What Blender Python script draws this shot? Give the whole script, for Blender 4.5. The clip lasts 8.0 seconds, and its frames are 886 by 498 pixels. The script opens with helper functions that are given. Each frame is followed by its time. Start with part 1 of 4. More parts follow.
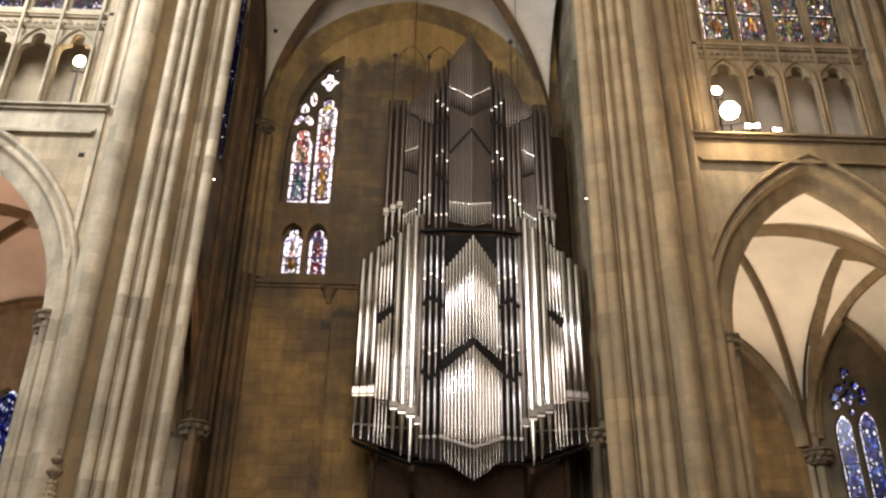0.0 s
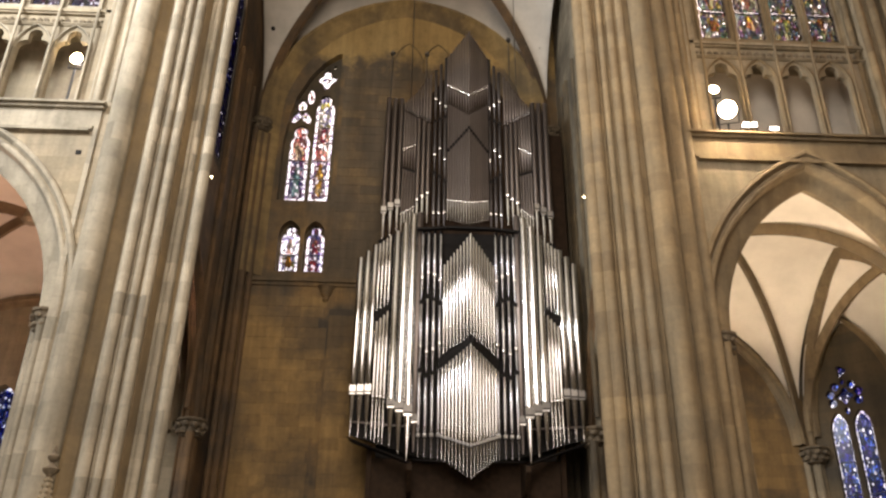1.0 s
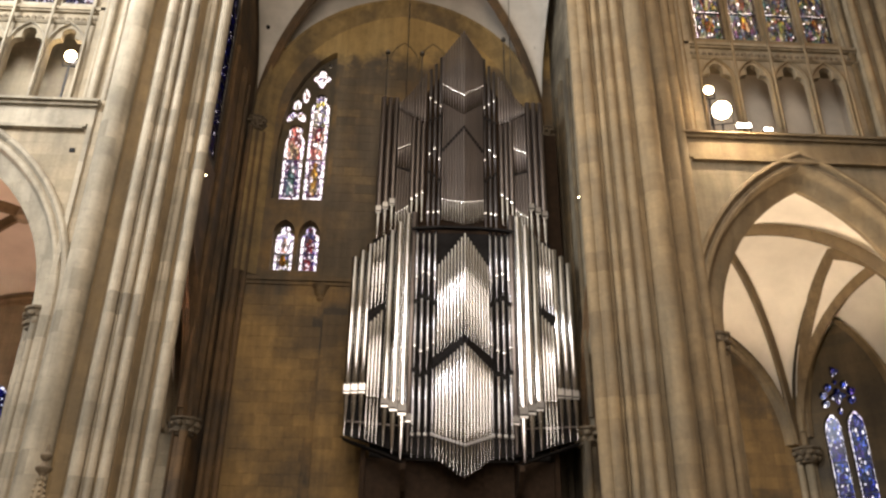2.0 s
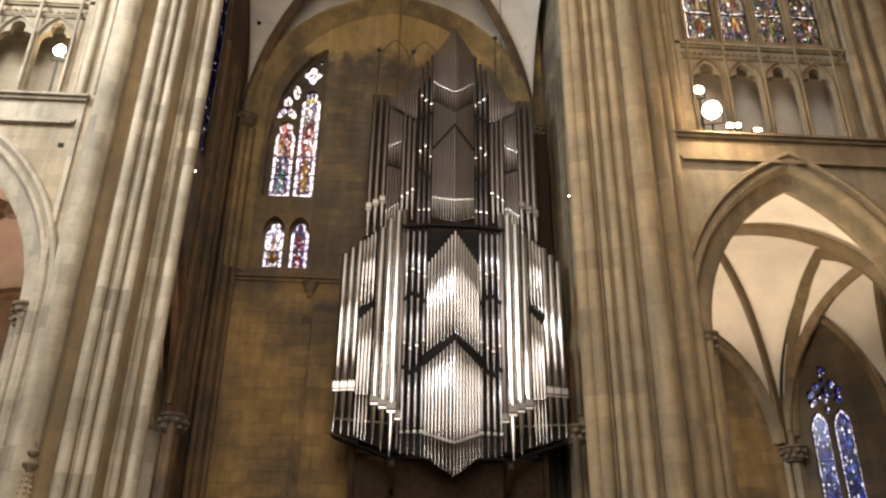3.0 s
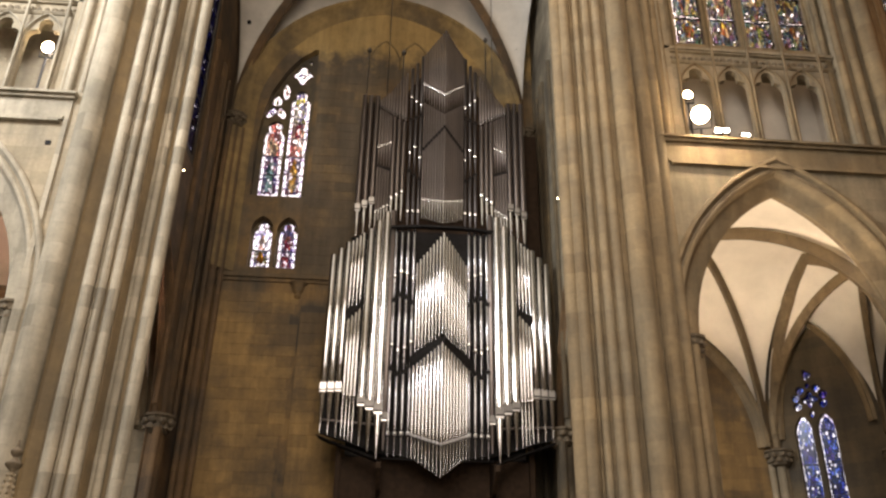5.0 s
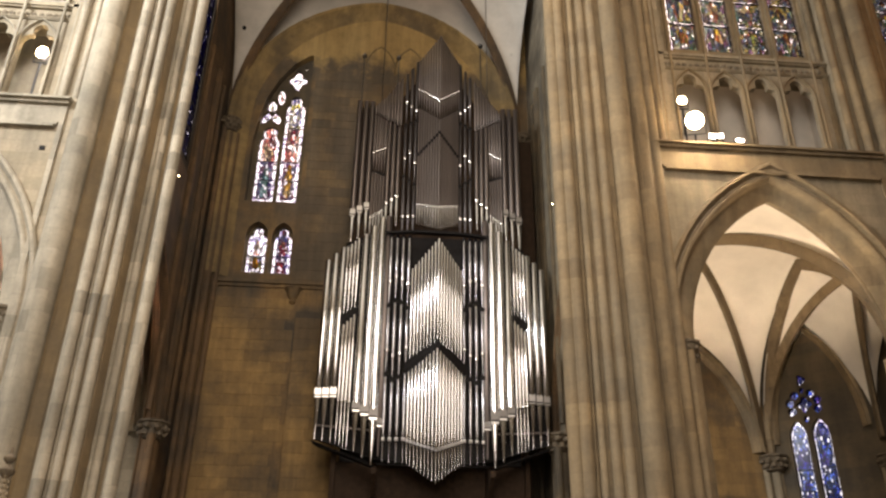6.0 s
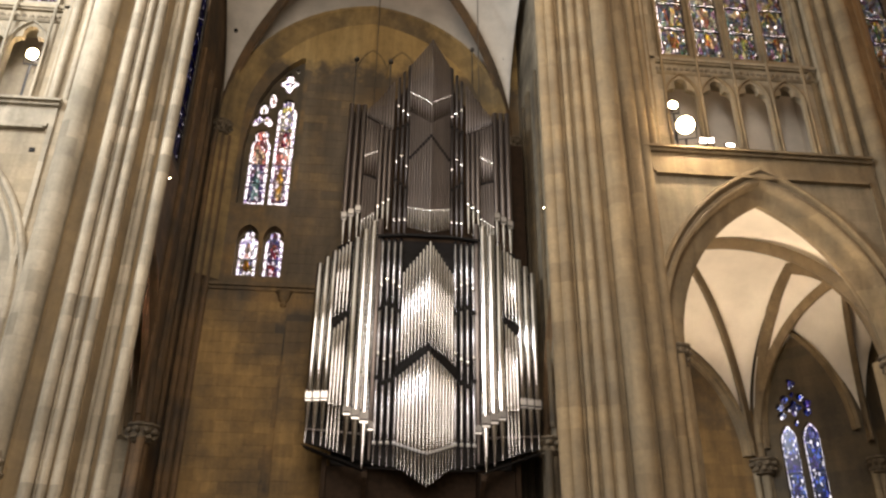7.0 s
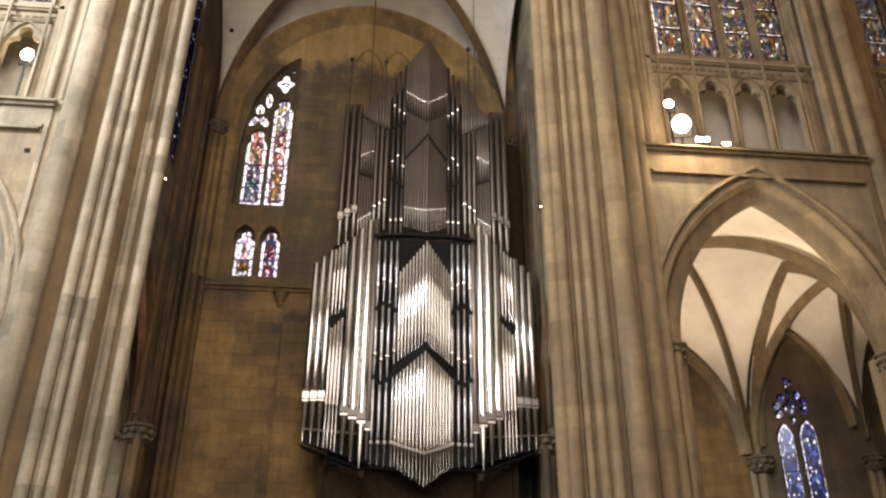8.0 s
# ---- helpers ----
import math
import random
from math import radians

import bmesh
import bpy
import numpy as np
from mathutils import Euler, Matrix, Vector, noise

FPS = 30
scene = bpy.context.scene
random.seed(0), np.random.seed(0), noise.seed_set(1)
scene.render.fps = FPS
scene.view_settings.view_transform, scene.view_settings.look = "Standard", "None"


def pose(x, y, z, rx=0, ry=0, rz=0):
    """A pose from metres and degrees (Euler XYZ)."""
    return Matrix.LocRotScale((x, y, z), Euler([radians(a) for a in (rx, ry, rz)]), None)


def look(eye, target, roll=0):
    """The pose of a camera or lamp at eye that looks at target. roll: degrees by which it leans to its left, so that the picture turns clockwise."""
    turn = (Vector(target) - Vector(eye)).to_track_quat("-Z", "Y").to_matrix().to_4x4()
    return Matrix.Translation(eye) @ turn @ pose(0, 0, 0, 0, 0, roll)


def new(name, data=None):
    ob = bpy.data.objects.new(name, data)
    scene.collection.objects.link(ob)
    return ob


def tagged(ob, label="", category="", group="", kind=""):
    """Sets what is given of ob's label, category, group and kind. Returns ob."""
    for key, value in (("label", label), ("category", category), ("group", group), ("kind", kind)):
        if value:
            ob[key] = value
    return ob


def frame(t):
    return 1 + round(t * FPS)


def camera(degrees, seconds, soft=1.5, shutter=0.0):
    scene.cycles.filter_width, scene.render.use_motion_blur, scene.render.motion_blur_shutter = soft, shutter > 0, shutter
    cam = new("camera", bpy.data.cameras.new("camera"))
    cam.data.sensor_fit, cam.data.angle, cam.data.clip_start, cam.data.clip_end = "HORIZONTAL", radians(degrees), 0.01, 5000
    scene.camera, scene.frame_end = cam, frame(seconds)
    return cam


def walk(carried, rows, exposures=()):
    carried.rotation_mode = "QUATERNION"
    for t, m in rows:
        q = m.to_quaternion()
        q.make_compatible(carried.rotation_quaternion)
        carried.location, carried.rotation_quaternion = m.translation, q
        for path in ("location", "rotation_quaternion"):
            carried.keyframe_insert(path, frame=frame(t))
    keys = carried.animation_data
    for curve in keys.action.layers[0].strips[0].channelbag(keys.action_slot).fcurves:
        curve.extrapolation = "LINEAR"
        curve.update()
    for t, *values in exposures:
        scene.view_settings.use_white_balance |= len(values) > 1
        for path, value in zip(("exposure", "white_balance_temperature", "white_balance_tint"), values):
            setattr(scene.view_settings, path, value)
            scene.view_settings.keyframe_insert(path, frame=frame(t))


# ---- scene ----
cam = camera(56.7, 8.0, soft=2.45)
EYE = (-1.926, -0.2, 1.595)
PATH = [
    (0, EYE, (-1.411, 17.622, 10.657), 0.84),
    (0.5, EYE, (-1.390, 17.633, 10.634), 0.94),
    (1, EYE, (-1.347, 17.639, 10.619), 0.86),
    (1.5, EYE, (-1.312, 17.635, 10.625), 0.86),
    (3, EYE, (-0.974, 17.651, 10.563), 0.85),
    (3.5, EYE, (-0.912, 17.641, 10.578), 0.91),
    (4, EYE, (-0.797, 17.631, 10.584), 0.90),
    (4.5, EYE, (-0.743, 17.630, 10.578), 1.00),
    (6, EYE, (-0.584, 17.545, 10.722), 0.79),
    (6.5, EYE, (-0.505, 17.513, 10.773), 0.77),
    (7, EYE, (-0.380, 17.489, 10.798), 0.62),
    (7.5, EYE, (-0.330, 17.484, 10.799), 0.57),
    (8, EYE, (-0.297, 17.487, 10.789), 0.31),
]
walk(cam, [(t, look(eye, target, lean)) for t, eye, target, lean in PATH], exposures=[(0.0, 0.92, 7400, 16), (8.0, 0.92, 7400, 16)])

# world, daylight and lamps
world = bpy.data.worlds.new("sky")
scene.world = world
world.use_nodes = True
wt = world.node_tree
sky = wt.nodes.new("ShaderNodeTexSky")
sky.sky_type, sky.sun_disc = "NISHITA", False
sky.sun_elevation, sky.sun_rotation = radians(48), radians(15)
sky.dust_density, sky.air_density = 4.0, 0.8
wt.nodes["Background"].inputs["Strength"].default_value = 0.15
wt.links.new(sky.outputs[0], wt.nodes["Background"].inputs["Color"])


def lamp(name, kind, energy, colour, m, **more):
    data = bpy.data.lights.new(name, kind)
    data.energy, data.color = energy, colour
    if kind == "AREA":
        data.shape, data.size, data.size_y = "RECTANGLE", more["size"], more["size_y"]
    else:
        data.shadow_soft_size = more.get("radius", 0.15)
        if kind == "SPOT":
            data.spot_size, data.spot_blend = radians(more["spread"]), 0.6
    ob = new(name, data)
    ob.matrix_world = m
    return ob


CX = -2.65  # axis of the transept
# unseen area lamps for daylight of the great south window and high nave windows
lamp("south_window_light", "AREA", 4350, (1.0, 0.95, 0.88), look((CX, -4.9, 19.2), (CX, 20, 16.4)), size=11.5, size_y=21.6)
lamp("west_window_light", "AREA", 8300, (0.78, 0.89, 1.0), look((-22, 8, 24.0), (-9, 19.5, 28.5)), size=9.0, size_y=6.0)
# unseen orange lamp added for warm reflections on the right-hand pipes
lamp("east_window_light", "AREA", 400, (1.0, 0.52, 0.22), look((25, 8.5, 28.5), (3, 22, 14)), size=6.0, size_y=5.0)
# floodlights that stand on the ledges
lamp("flood_east", "SPOT", 420, (1.0, 0.86, 0.64), look((8.1, 20.45, 17.7), (9.4, 20.9, 10.0)), spread=145, radius=0.15)
lamp("flood_west", "POINT", 30, (1.0, 0.95, 0.9), pose(-13.6, 22.6, 19.6), radius=0.12)
lamp("flood_choir", "POINT", 50, (1.0, 0.8, 0.52), pose(7.75, 21.0, 18.2), radius=0.12)
# unseen uplights added behind the piers to light the aisle vaults from below
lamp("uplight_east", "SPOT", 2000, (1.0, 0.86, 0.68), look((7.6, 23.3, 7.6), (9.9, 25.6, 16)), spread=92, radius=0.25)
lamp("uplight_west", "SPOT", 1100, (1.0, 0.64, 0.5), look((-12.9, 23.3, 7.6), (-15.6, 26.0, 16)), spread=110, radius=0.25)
# two warm transept lamps on the pier flanks
lamp("pier_lamp_west", "POINT", 8, (1.0, 0.7, 0.35), pose(-8.3, 21.9, 15.06), radius=0.07)
lamp("pier_lamp_east", "POINT", 8, (1.0, 0.7, 0.35), pose(3.05, 21.9, 14.75), radius=0.07)


# materials
def material(name):
    m = bpy.data.materials.new(name)
    m.use_nodes = True
    return m, m.node_tree.nodes, m.node_tree.links, m.node_tree.nodes["Principled BSDF"]


def add(nodes, kind, **values):
    n = nodes.new(kind)
    for k, v in values.items():
        n.inputs[k.replace("_", " ")].default_value = v
    return n


def ramp(nodes, *stops):
    n = nodes.new("ShaderNodeValToRGB")
    while len(n.color_ramp.elements) < len(stops):
        n.color_ramp.elements.new(0.5)
    for e, (p, c) in zip(n.color_ramp.elements, stops):
        e.position, e.color = p, (*c, 1)
    return n


def mixed(nodes, links, blend, fac, a, b):
    n = nodes.new("ShaderNodeMix")
    n.data_type, n.blend_type = "RGBA", blend
    for i, v in ((0, fac), (6, a), (7, b)):
        if hasattr(v, "is_linked"):
            links.new(v, n.inputs[i])
        else:
            n.inputs[i].default_value = v if i == 0 else (*v, 1)
    return n.outputs[2]


def masonry(name, pale, dark, stain, block=(0.95, 0.42), joint=0.75, stains=0.6, rough=0.85, pieces=False, bounce_tone=None, odd=None):
    """Coursed ashlar: blocks of uneven tone, thin joints, large stains, fine grain."""
    m, n, l, p = material(name)
    geo = n.new("ShaderNodeNewGeometry")
    sep, com = n.new("ShaderNodeSeparateXYZ"), n.new("ShaderNodeCombineXYZ")
    l.new(geo.outputs["Position"], sep.inputs[0])
    run = n.new("ShaderNodeMath")
    run.operation = "ADD"
    l.new(sep.outputs["X"], run.inputs[0])
    l.new(sep.outputs["Y"], run.inputs[1])
    l.new(run.outputs[0], com.inputs["X"])
    l.new(sep.outputs["Z"], com.inputs["Y"])
    br = add(n, "ShaderNodeTexBrick", Scale=1.0, Mortar_Size=0.008, Mortar_Smooth=0.6, Bias=0.0)
    br.inputs["Brick Width"].default_value, br.inputs["Row Height"].default_value = block
    br.inputs["Color1"].default_value, br.inputs["Color2"].default_value = (*pale, 1), (*dark, 1)
    br.inputs["Mortar"].default_value = tuple(c * joint for c in dark) + (1,)
    l.new(com.outputs[0], br.inputs["Vector"])
    big = add(n, "ShaderNodeTexNoise", Scale=0.33, Detail=7.0, Roughness=0.62)
    l.new(geo.outputs["Position"], big.inputs["Vector"])
    mask = ramp(n, (0.42, (0, 0, 0)), (0.62, (1, 1, 1)))
    l.new(big.outputs["Fac"], mask.inputs[0])
    amount = n.new("ShaderNodeMath")
    amount.operation = "MULTIPLY"
    amount.inputs[1].default_value = stains
    l.new(mask.outputs[0], amount.inputs[0])
    ground = br.outputs["Color"]
    if odd:
        # here and there a greyed, dirtier block
        dirty = add(n, "ShaderNodeTexBrick", Scale=1.0, Mortar_Size=0.0, Bias=-0.66)
        dirty.inputs["Brick Width"].default_value, dirty.inputs["Row Height"].default_value = block
        dirty.inputs["Color1"].default_value, dirty.inputs["Color2"].default_value = (1, 1, 1, 1), (*odd, 1)
        l.new(com.outputs[0], dirty.inputs["Vector"])
        ground = mixed(n, l, "MULTIPLY", 1.0, ground, dirty.outputs["Color"])
    if pieces:
        info = n.new("ShaderNodeObjectInfo")
        tones = ramp(n, (0.0, tuple(c * 0.82 for c in dark)), (0.5, tuple((c + e) / 2 for c, e in zip(dark, pale))), (1.0, pale))
        l.new(info.outputs["Random"], tones.inputs[0])
        ground = tones.outputs[0]
    colour = mixed(n, l, "MIX", amount.outputs[0], ground, stain)
    if bounce_tone:
        # ochre upper wall painted paler for light bounced off the vault; ragged lower border
        level, ragged = bounce_tone
        # dark mottled clouds on the upper wall, uneven, growing in with height
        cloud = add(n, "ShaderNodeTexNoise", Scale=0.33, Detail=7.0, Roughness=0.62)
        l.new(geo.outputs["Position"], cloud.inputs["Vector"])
        cloud_mask = ramp(n, (0.32, (0, 0, 0)), (0.56, (0.9, 0.9, 0.9)))
        l.new(cloud.outputs["Fac"], cloud_mask.inputs[0])
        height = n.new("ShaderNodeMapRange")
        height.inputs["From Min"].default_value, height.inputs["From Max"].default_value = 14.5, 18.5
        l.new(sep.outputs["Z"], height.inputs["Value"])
        cloud_amount = n.new("ShaderNodeMath")
        cloud_amount.operation = "MULTIPLY"
        l.new(cloud_mask.outputs[0], cloud_amount.inputs[0])
        l.new(height.outputs[0], cloud_amount.inputs[1])
        colour = mixed(n, l, "MIX", cloud_amount.outputs[0], colour, (0.1, 0.078, 0.052))
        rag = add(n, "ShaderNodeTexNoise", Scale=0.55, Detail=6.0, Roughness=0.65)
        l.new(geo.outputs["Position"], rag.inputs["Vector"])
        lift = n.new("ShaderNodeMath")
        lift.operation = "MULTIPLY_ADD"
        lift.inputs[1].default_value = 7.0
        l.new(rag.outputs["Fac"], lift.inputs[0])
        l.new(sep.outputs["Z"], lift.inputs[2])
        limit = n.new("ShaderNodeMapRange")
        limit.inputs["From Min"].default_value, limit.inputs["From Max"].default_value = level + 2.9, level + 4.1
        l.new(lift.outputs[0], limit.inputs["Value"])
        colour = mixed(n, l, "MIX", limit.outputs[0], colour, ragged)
    # runs of dirt drawn out along the height
    stretch = add(n, "ShaderNodeMapping", Scale=(2.2, 2.2, 0.22))
    l.new(geo.outputs["Position"], stretch.inputs["Vector"])
    runs = add(n, "ShaderNodeTexNoise", Scale=1.0, Detail=5.0, Roughness=0.6)
    l.new(stretch.outputs[0], runs.inputs["Vector"])
    tone = ramp(n, (0.3, (0.62, 0.6, 0.56)), (0.7, (1.1, 1.08, 1.05)))
    l.new(runs.outputs["Fac"], tone.inputs[0])
    colour = mixed(n, l, "MULTIPLY", 0.9, colour, tone.outputs[0])
    blot = add(n, "ShaderNodeTexNoise", Scale=1.7, Detail=4.0, Roughness=0.55)
    l.new(geo.outputs["Position"], blot.inputs["Vector"])
    patch = ramp(n, (0.3, (0.72, 0.72, 0.72)), (0.5, (1.0, 1.0, 1.0)), (0.7, (1.1, 1.09, 1.06)))
    l.new(blot.outputs["Fac"], patch.inputs[0])
    colour = mixed(n, l, "MULTIPLY", 0.6, colour, patch.outputs[0])
    fine = add(n, "ShaderNodeTexNoise", Scale=9.0, Detail=6.0, Roughness=0.7)
    l.new(geo.outputs["Position"], fine.inputs["Vector"])
    grain = ramp(n, (0.3, (0.8, 0.79, 0.77)), (0.72, (1.08, 1.07, 1.06)))
    l.new(fine.outputs["Fac"], grain.inputs[0])
    colour = mixed(n, l, "MULTIPLY", 0.8, colour, grain.outputs[0])
    l.new(colour, p.inputs["Base Color"])
    p.inputs["Roughness"].default_value = rough
    b1 = add(n, "ShaderNodeBump", Strength=0.5, Distance=0.02)
    l.new(fine.outputs["Fac"], b1.inputs["Height"])
    b2 = add(n, "ShaderNodeBump", Strength=0.6, Distance=0.012)
    b2.invert = True
    l.new(br.outputs["Fac"], b2.inputs["Height"])
    l.new(b1.outputs[0], b2.inputs["Normal"])
    l.new((b1 if pieces else b2).outputs[0], p.inputs["Normal"])
    return m


def plain(name, colour, rough=0.7, metal=0.0, vary=0.25, scale=3.0, bump=0.15, gloss=0.4):
    m, n, l, p = material(name)
    tc = n.new("ShaderNodeTexCoord")
    no = add(n, "ShaderNodeTexNoise", Scale=scale, Detail=6.0, Roughness=0.65)
    l.new(tc.outputs["Object"], no.inputs["Vector"])
    r = ramp(n, (0.3, tuple(c * (1 - vary) for c in colour)), (0.7, tuple(min(1, c * (1 + vary * 0.6)) for c in colour)))
    l.new(no.outputs["Fac"], r.inputs[0])
    l.new(r.outputs[0], p.inputs["Base Color"])
    p.inputs["Roughness"].default_value, p.inputs["Metallic"].default_value = rough, metal
    p.inputs["Specular IOR Level"].default_value = gloss
    if bump:
        b = add(n, "ShaderNodeBump", Strength=bump, Distance=0.02)
        l.new(no.outputs["Fac"], b.inputs["Height"])
        l.new(b.outputs[0], p.inputs["Normal"])
    return m


def pipe_metal(name, colour, rough):
    """Rolled organ metal: faint brushed streaks along the pipe, each pipe of slightly different tone."""
    m, n, l, p = material(name)
    tc, info = n.new("ShaderNodeTexCoord"), n.new("ShaderNodeObjectInfo")
    mp = add(n, "ShaderNodeMapping", Scale=(14, 14, 0.7))
    l.new(tc.outputs["Object"], mp.inputs["Vector"])
    no = add(n, "ShaderNodeTexNoise", Scale=1.0, Detail=5.0)
    l.new(mp.outputs[0], no.inputs["Vector"])
    r = ramp(n, (0.3, tuple(c * 0.8 for c in colour)), (0.7, colour))
    l.new(no.outputs["Fac"], r.inputs[0])
    each = ramp(n, (0.0, (0.82, 0.82, 0.83)), (1.0, (1.0, 1.0, 1.0)))
    l.new(info.outputs["Random"], each.inputs[0])
    l.new(mixed(n, l, "MULTIPLY", 1.0, r.outputs[0], each.outputs[0]), p.inputs["Base Color"])
    rr = n.new("ShaderNodeMapRange")
    rr.inputs["To Min"].default_value, rr.inputs["To Max"].default_value = rough * 0.75, rough * 1.3
    l.new(no.outputs["Fac"], rr.inputs["Value"])
    l.new(rr.outputs[0], p.inputs["Roughness"])
    p.inputs["Metallic"].default_value = 1.0
    return m


def stained(name, colours, density, lead=0.045, pale=0.3, white=0.7, stretch=1.0, dirt=0.7):
    """Leaded coloured glass: small cells of colour between dark leads; the sky shines through."""
    m, n, l, p = material(name)
    geo = n.new("ShaderNodeNewGeometry")
    cells = add(n, "ShaderNodeTexVoronoi", Scale=density)
    zones = add(n, "ShaderNodeTexVoronoi", Scale=density * 0.34)
    edge = add(n, "ShaderNodeTexVoronoi", Scale=density)
    edge.feature = "DISTANCE_TO_EDGE"
    pick, zone = n.new("ShaderNodeSeparateColor"), n.new("ShaderNodeSeparateColor")
    tall = n.new("ShaderNodeMapping")
    tall.inputs["Scale"].default_value = (1, 1, stretch)
    l.new(geo.outputs["Position"], tall.inputs["Vector"])
    for v in (cells, zones, edge):
        l.new(tall.outputs[0], v.inputs["Vector"])
    l.new(cells.outputs["Color"], pick.inputs[0])
    l.new(zones.outputs["Color"], zone.inputs[0])
    hue = ramp(n, *[(i / len(colours), c) for i, c in enumerate(colours)])
    hue.color_ramp.interpolation = "CONSTANT"
    l.new(zone.outputs[0], hue.inputs[0])
    other = ramp(n, *[(i / len(colours), c) for i, c in enumerate(colours[::-1])])
    other.color_ramp.interpolation = "CONSTANT"
    l.new(pick.outputs[1], other.inputs[0])
    base = mixed(n, l, "MIX", 0.4, hue.outputs[0], other.outputs[0])
    value = ramp(n, (0.0, (0.4, 0.4, 0.4)), (0.5, (0.85, 0.85, 0.85)), (1.0, (1.35, 1.35, 1.35)))
    l.new(pick.outputs[2], value.inputs[0])
    base = mixed(n, l, "MULTIPLY", 1.0, base, value.outputs[0])
    glint = ramp(n, (0.0, (0, 0, 0)), (1 - pale, (1, 1, 1)))
    glint.color_ramp.interpolation = "CONSTANT"
    l.new(pick.outputs[0], glint.inputs[0])
    hued = mixed(n, l, "MIX", glint.outputs[0], base, (white, white, white * 1.04))
    leads = ramp(n, (lead, (0.01, 0.01, 0.012)), (lead * 1.8, (1, 1, 1)))
    l.new(edge.outputs["Distance"], leads.inputs[0])
    patina = add(n, "ShaderNodeTexNoise", Scale=2.2, Detail=4.0)
    l.new(geo.outputs["Position"], patina.inputs["Vector"])
    dust = ramp(n, (0.35, (0.35, 0.35, 0.38)), (0.65, (1, 1, 1)))
    l.new(patina.outputs["Fac"], dust.inputs[0])
    c = mixed(n, l, "MULTIPLY", 1.0, hued, leads.outputs[0])
    c = mixed(n, l, "MULTIPLY", dirt, c, dust.outputs[0])
    clear, gloss, mix = n.new("ShaderNodeBsdfTransparent"), n.new("ShaderNodeBsdfGlossy"), n.new("ShaderNodeMixShader")
    l.new(c, clear.inputs["Color"])
    gloss.inputs["Roughness"].default_value, gloss.inputs["Color"].default_value = 0.2, (0.5, 0.5, 0.5, 1)
    mix.inputs[0].default_value = 0.04
    l.new(clear.outputs[0], mix.inputs[1])
    l.new(gloss.outputs[0], mix.inputs[2])
    l.new(mix.outputs[0], n["Material Output"].inputs["Surface"])
    return m


def glowing(name, colour, strength):
    m, n, l, p = material(name)
    e = add(n, "ShaderNodeEmission", Strength=strength)
    e.inputs["Color"].default_value = (*colour, 1)
    l.new(e.outputs[0], n["Material Output"].inputs["Surface"])
    return m


STONE = masonry("limestone", (0.33, 0.27, 0.185), (0.25, 0.205, 0.135), (0.20, 0.175, 0.13), stains=0.6, joint=0.85)
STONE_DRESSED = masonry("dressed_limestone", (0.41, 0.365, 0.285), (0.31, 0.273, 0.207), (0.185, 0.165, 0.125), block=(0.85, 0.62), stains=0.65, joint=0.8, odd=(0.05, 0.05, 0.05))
# tan limestone, with the east side's warmer, dimmer light put into its colour
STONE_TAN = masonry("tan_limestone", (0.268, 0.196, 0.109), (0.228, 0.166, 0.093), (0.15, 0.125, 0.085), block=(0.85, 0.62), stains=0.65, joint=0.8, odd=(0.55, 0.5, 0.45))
# ochre of the pier hollows, darkened partly for the shade in them
STONE_OCHRE = masonry("ochre_shaded_hollow_stone", (0.225, 0.16, 0.082), (0.18, 0.13, 0.068), (0.12, 0.095, 0.062), block=(2.6, 0.75), stains=0.6, joint=0.8)
STONE_SOOT = masonry("sooty_limestone", (0.285, 0.175, 0.066), (0.205, 0.125, 0.048), (0.05, 0.042, 0.031), block=(0.9, 0.45), stains=0.95, joint=0.85, bounce_tone=(29.2, (0.36, 0.245, 0.097)))
STONE_GREYED = masonry("greyed_side_stone", (0.29, 0.25, 0.18), (0.21, 0.18, 0.13), (0.06, 0.05, 0.036), stains=0.85)
# mullion stone coloured near black, as a silhouette against bright glass
STONE_DARK = plain("silhouette_stone", (0.04, 0.03, 0.02), 0.9, vary=0.5, scale=8, bump=0.5)
STONE_BLOCK = masonry("sooty_block", (0.30, 0.19, 0.072), (0.26, 0.163, 0.062), (0.07, 0.053, 0.034), stains=0.75, pieces=True, bounce_tone=(29.2, (0.36, 0.245, 0.097)))
STONE_BLOCK_HIGH = masonry("mottled_high_block", (0.24, 0.165, 0.08), (0.125, 0.094, 0.056), (0.06, 0.049, 0.034), stains=0.7, pieces=True, bounce_tone=(29.2, (0.33, 0.225, 0.09)))
# ochre stone whose paler tone includes light bounced off the vault
OCHRE_BOUNCE = masonry("ochre_bounce_stone", (0.30, 0.207, 0.085), (0.25, 0.17, 0.07), (0.11, 0.083, 0.046), stains=0.9)
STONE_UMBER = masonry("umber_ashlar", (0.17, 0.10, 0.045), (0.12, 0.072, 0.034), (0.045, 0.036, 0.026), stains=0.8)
# sooty stone coloured darker still, for surfaces in shade or against the light
STONE_SOOT_SHADED = masonry("soot_shaded_ashlar", (0.13, 0.095, 0.05), (0.09, 0.068, 0.04), (0.045, 0.038, 0.028), stains=0.8)
RIB = masonry("brown_rib_stone", (0.215, 0.155, 0.088), (0.175, 0.127, 0.072), (0.12, 0.095, 0.062), stains=0.6)
CARVED = plain("carved_dark_stone", (0.13, 0.10, 0.065), 0.9, vary=0.55, scale=9, bump=0.9)
PLASTER = plain("limewashed_plaster", (0.70, 0.64, 0.55), 0.9, vary=0.12, scale=0.8, bump=0.05)
PLASTER_GREY = plain("greyed_plaster", (0.50, 0.46, 0.40), 0.9, vary=0.2, scale=0.7, bump=0.05)
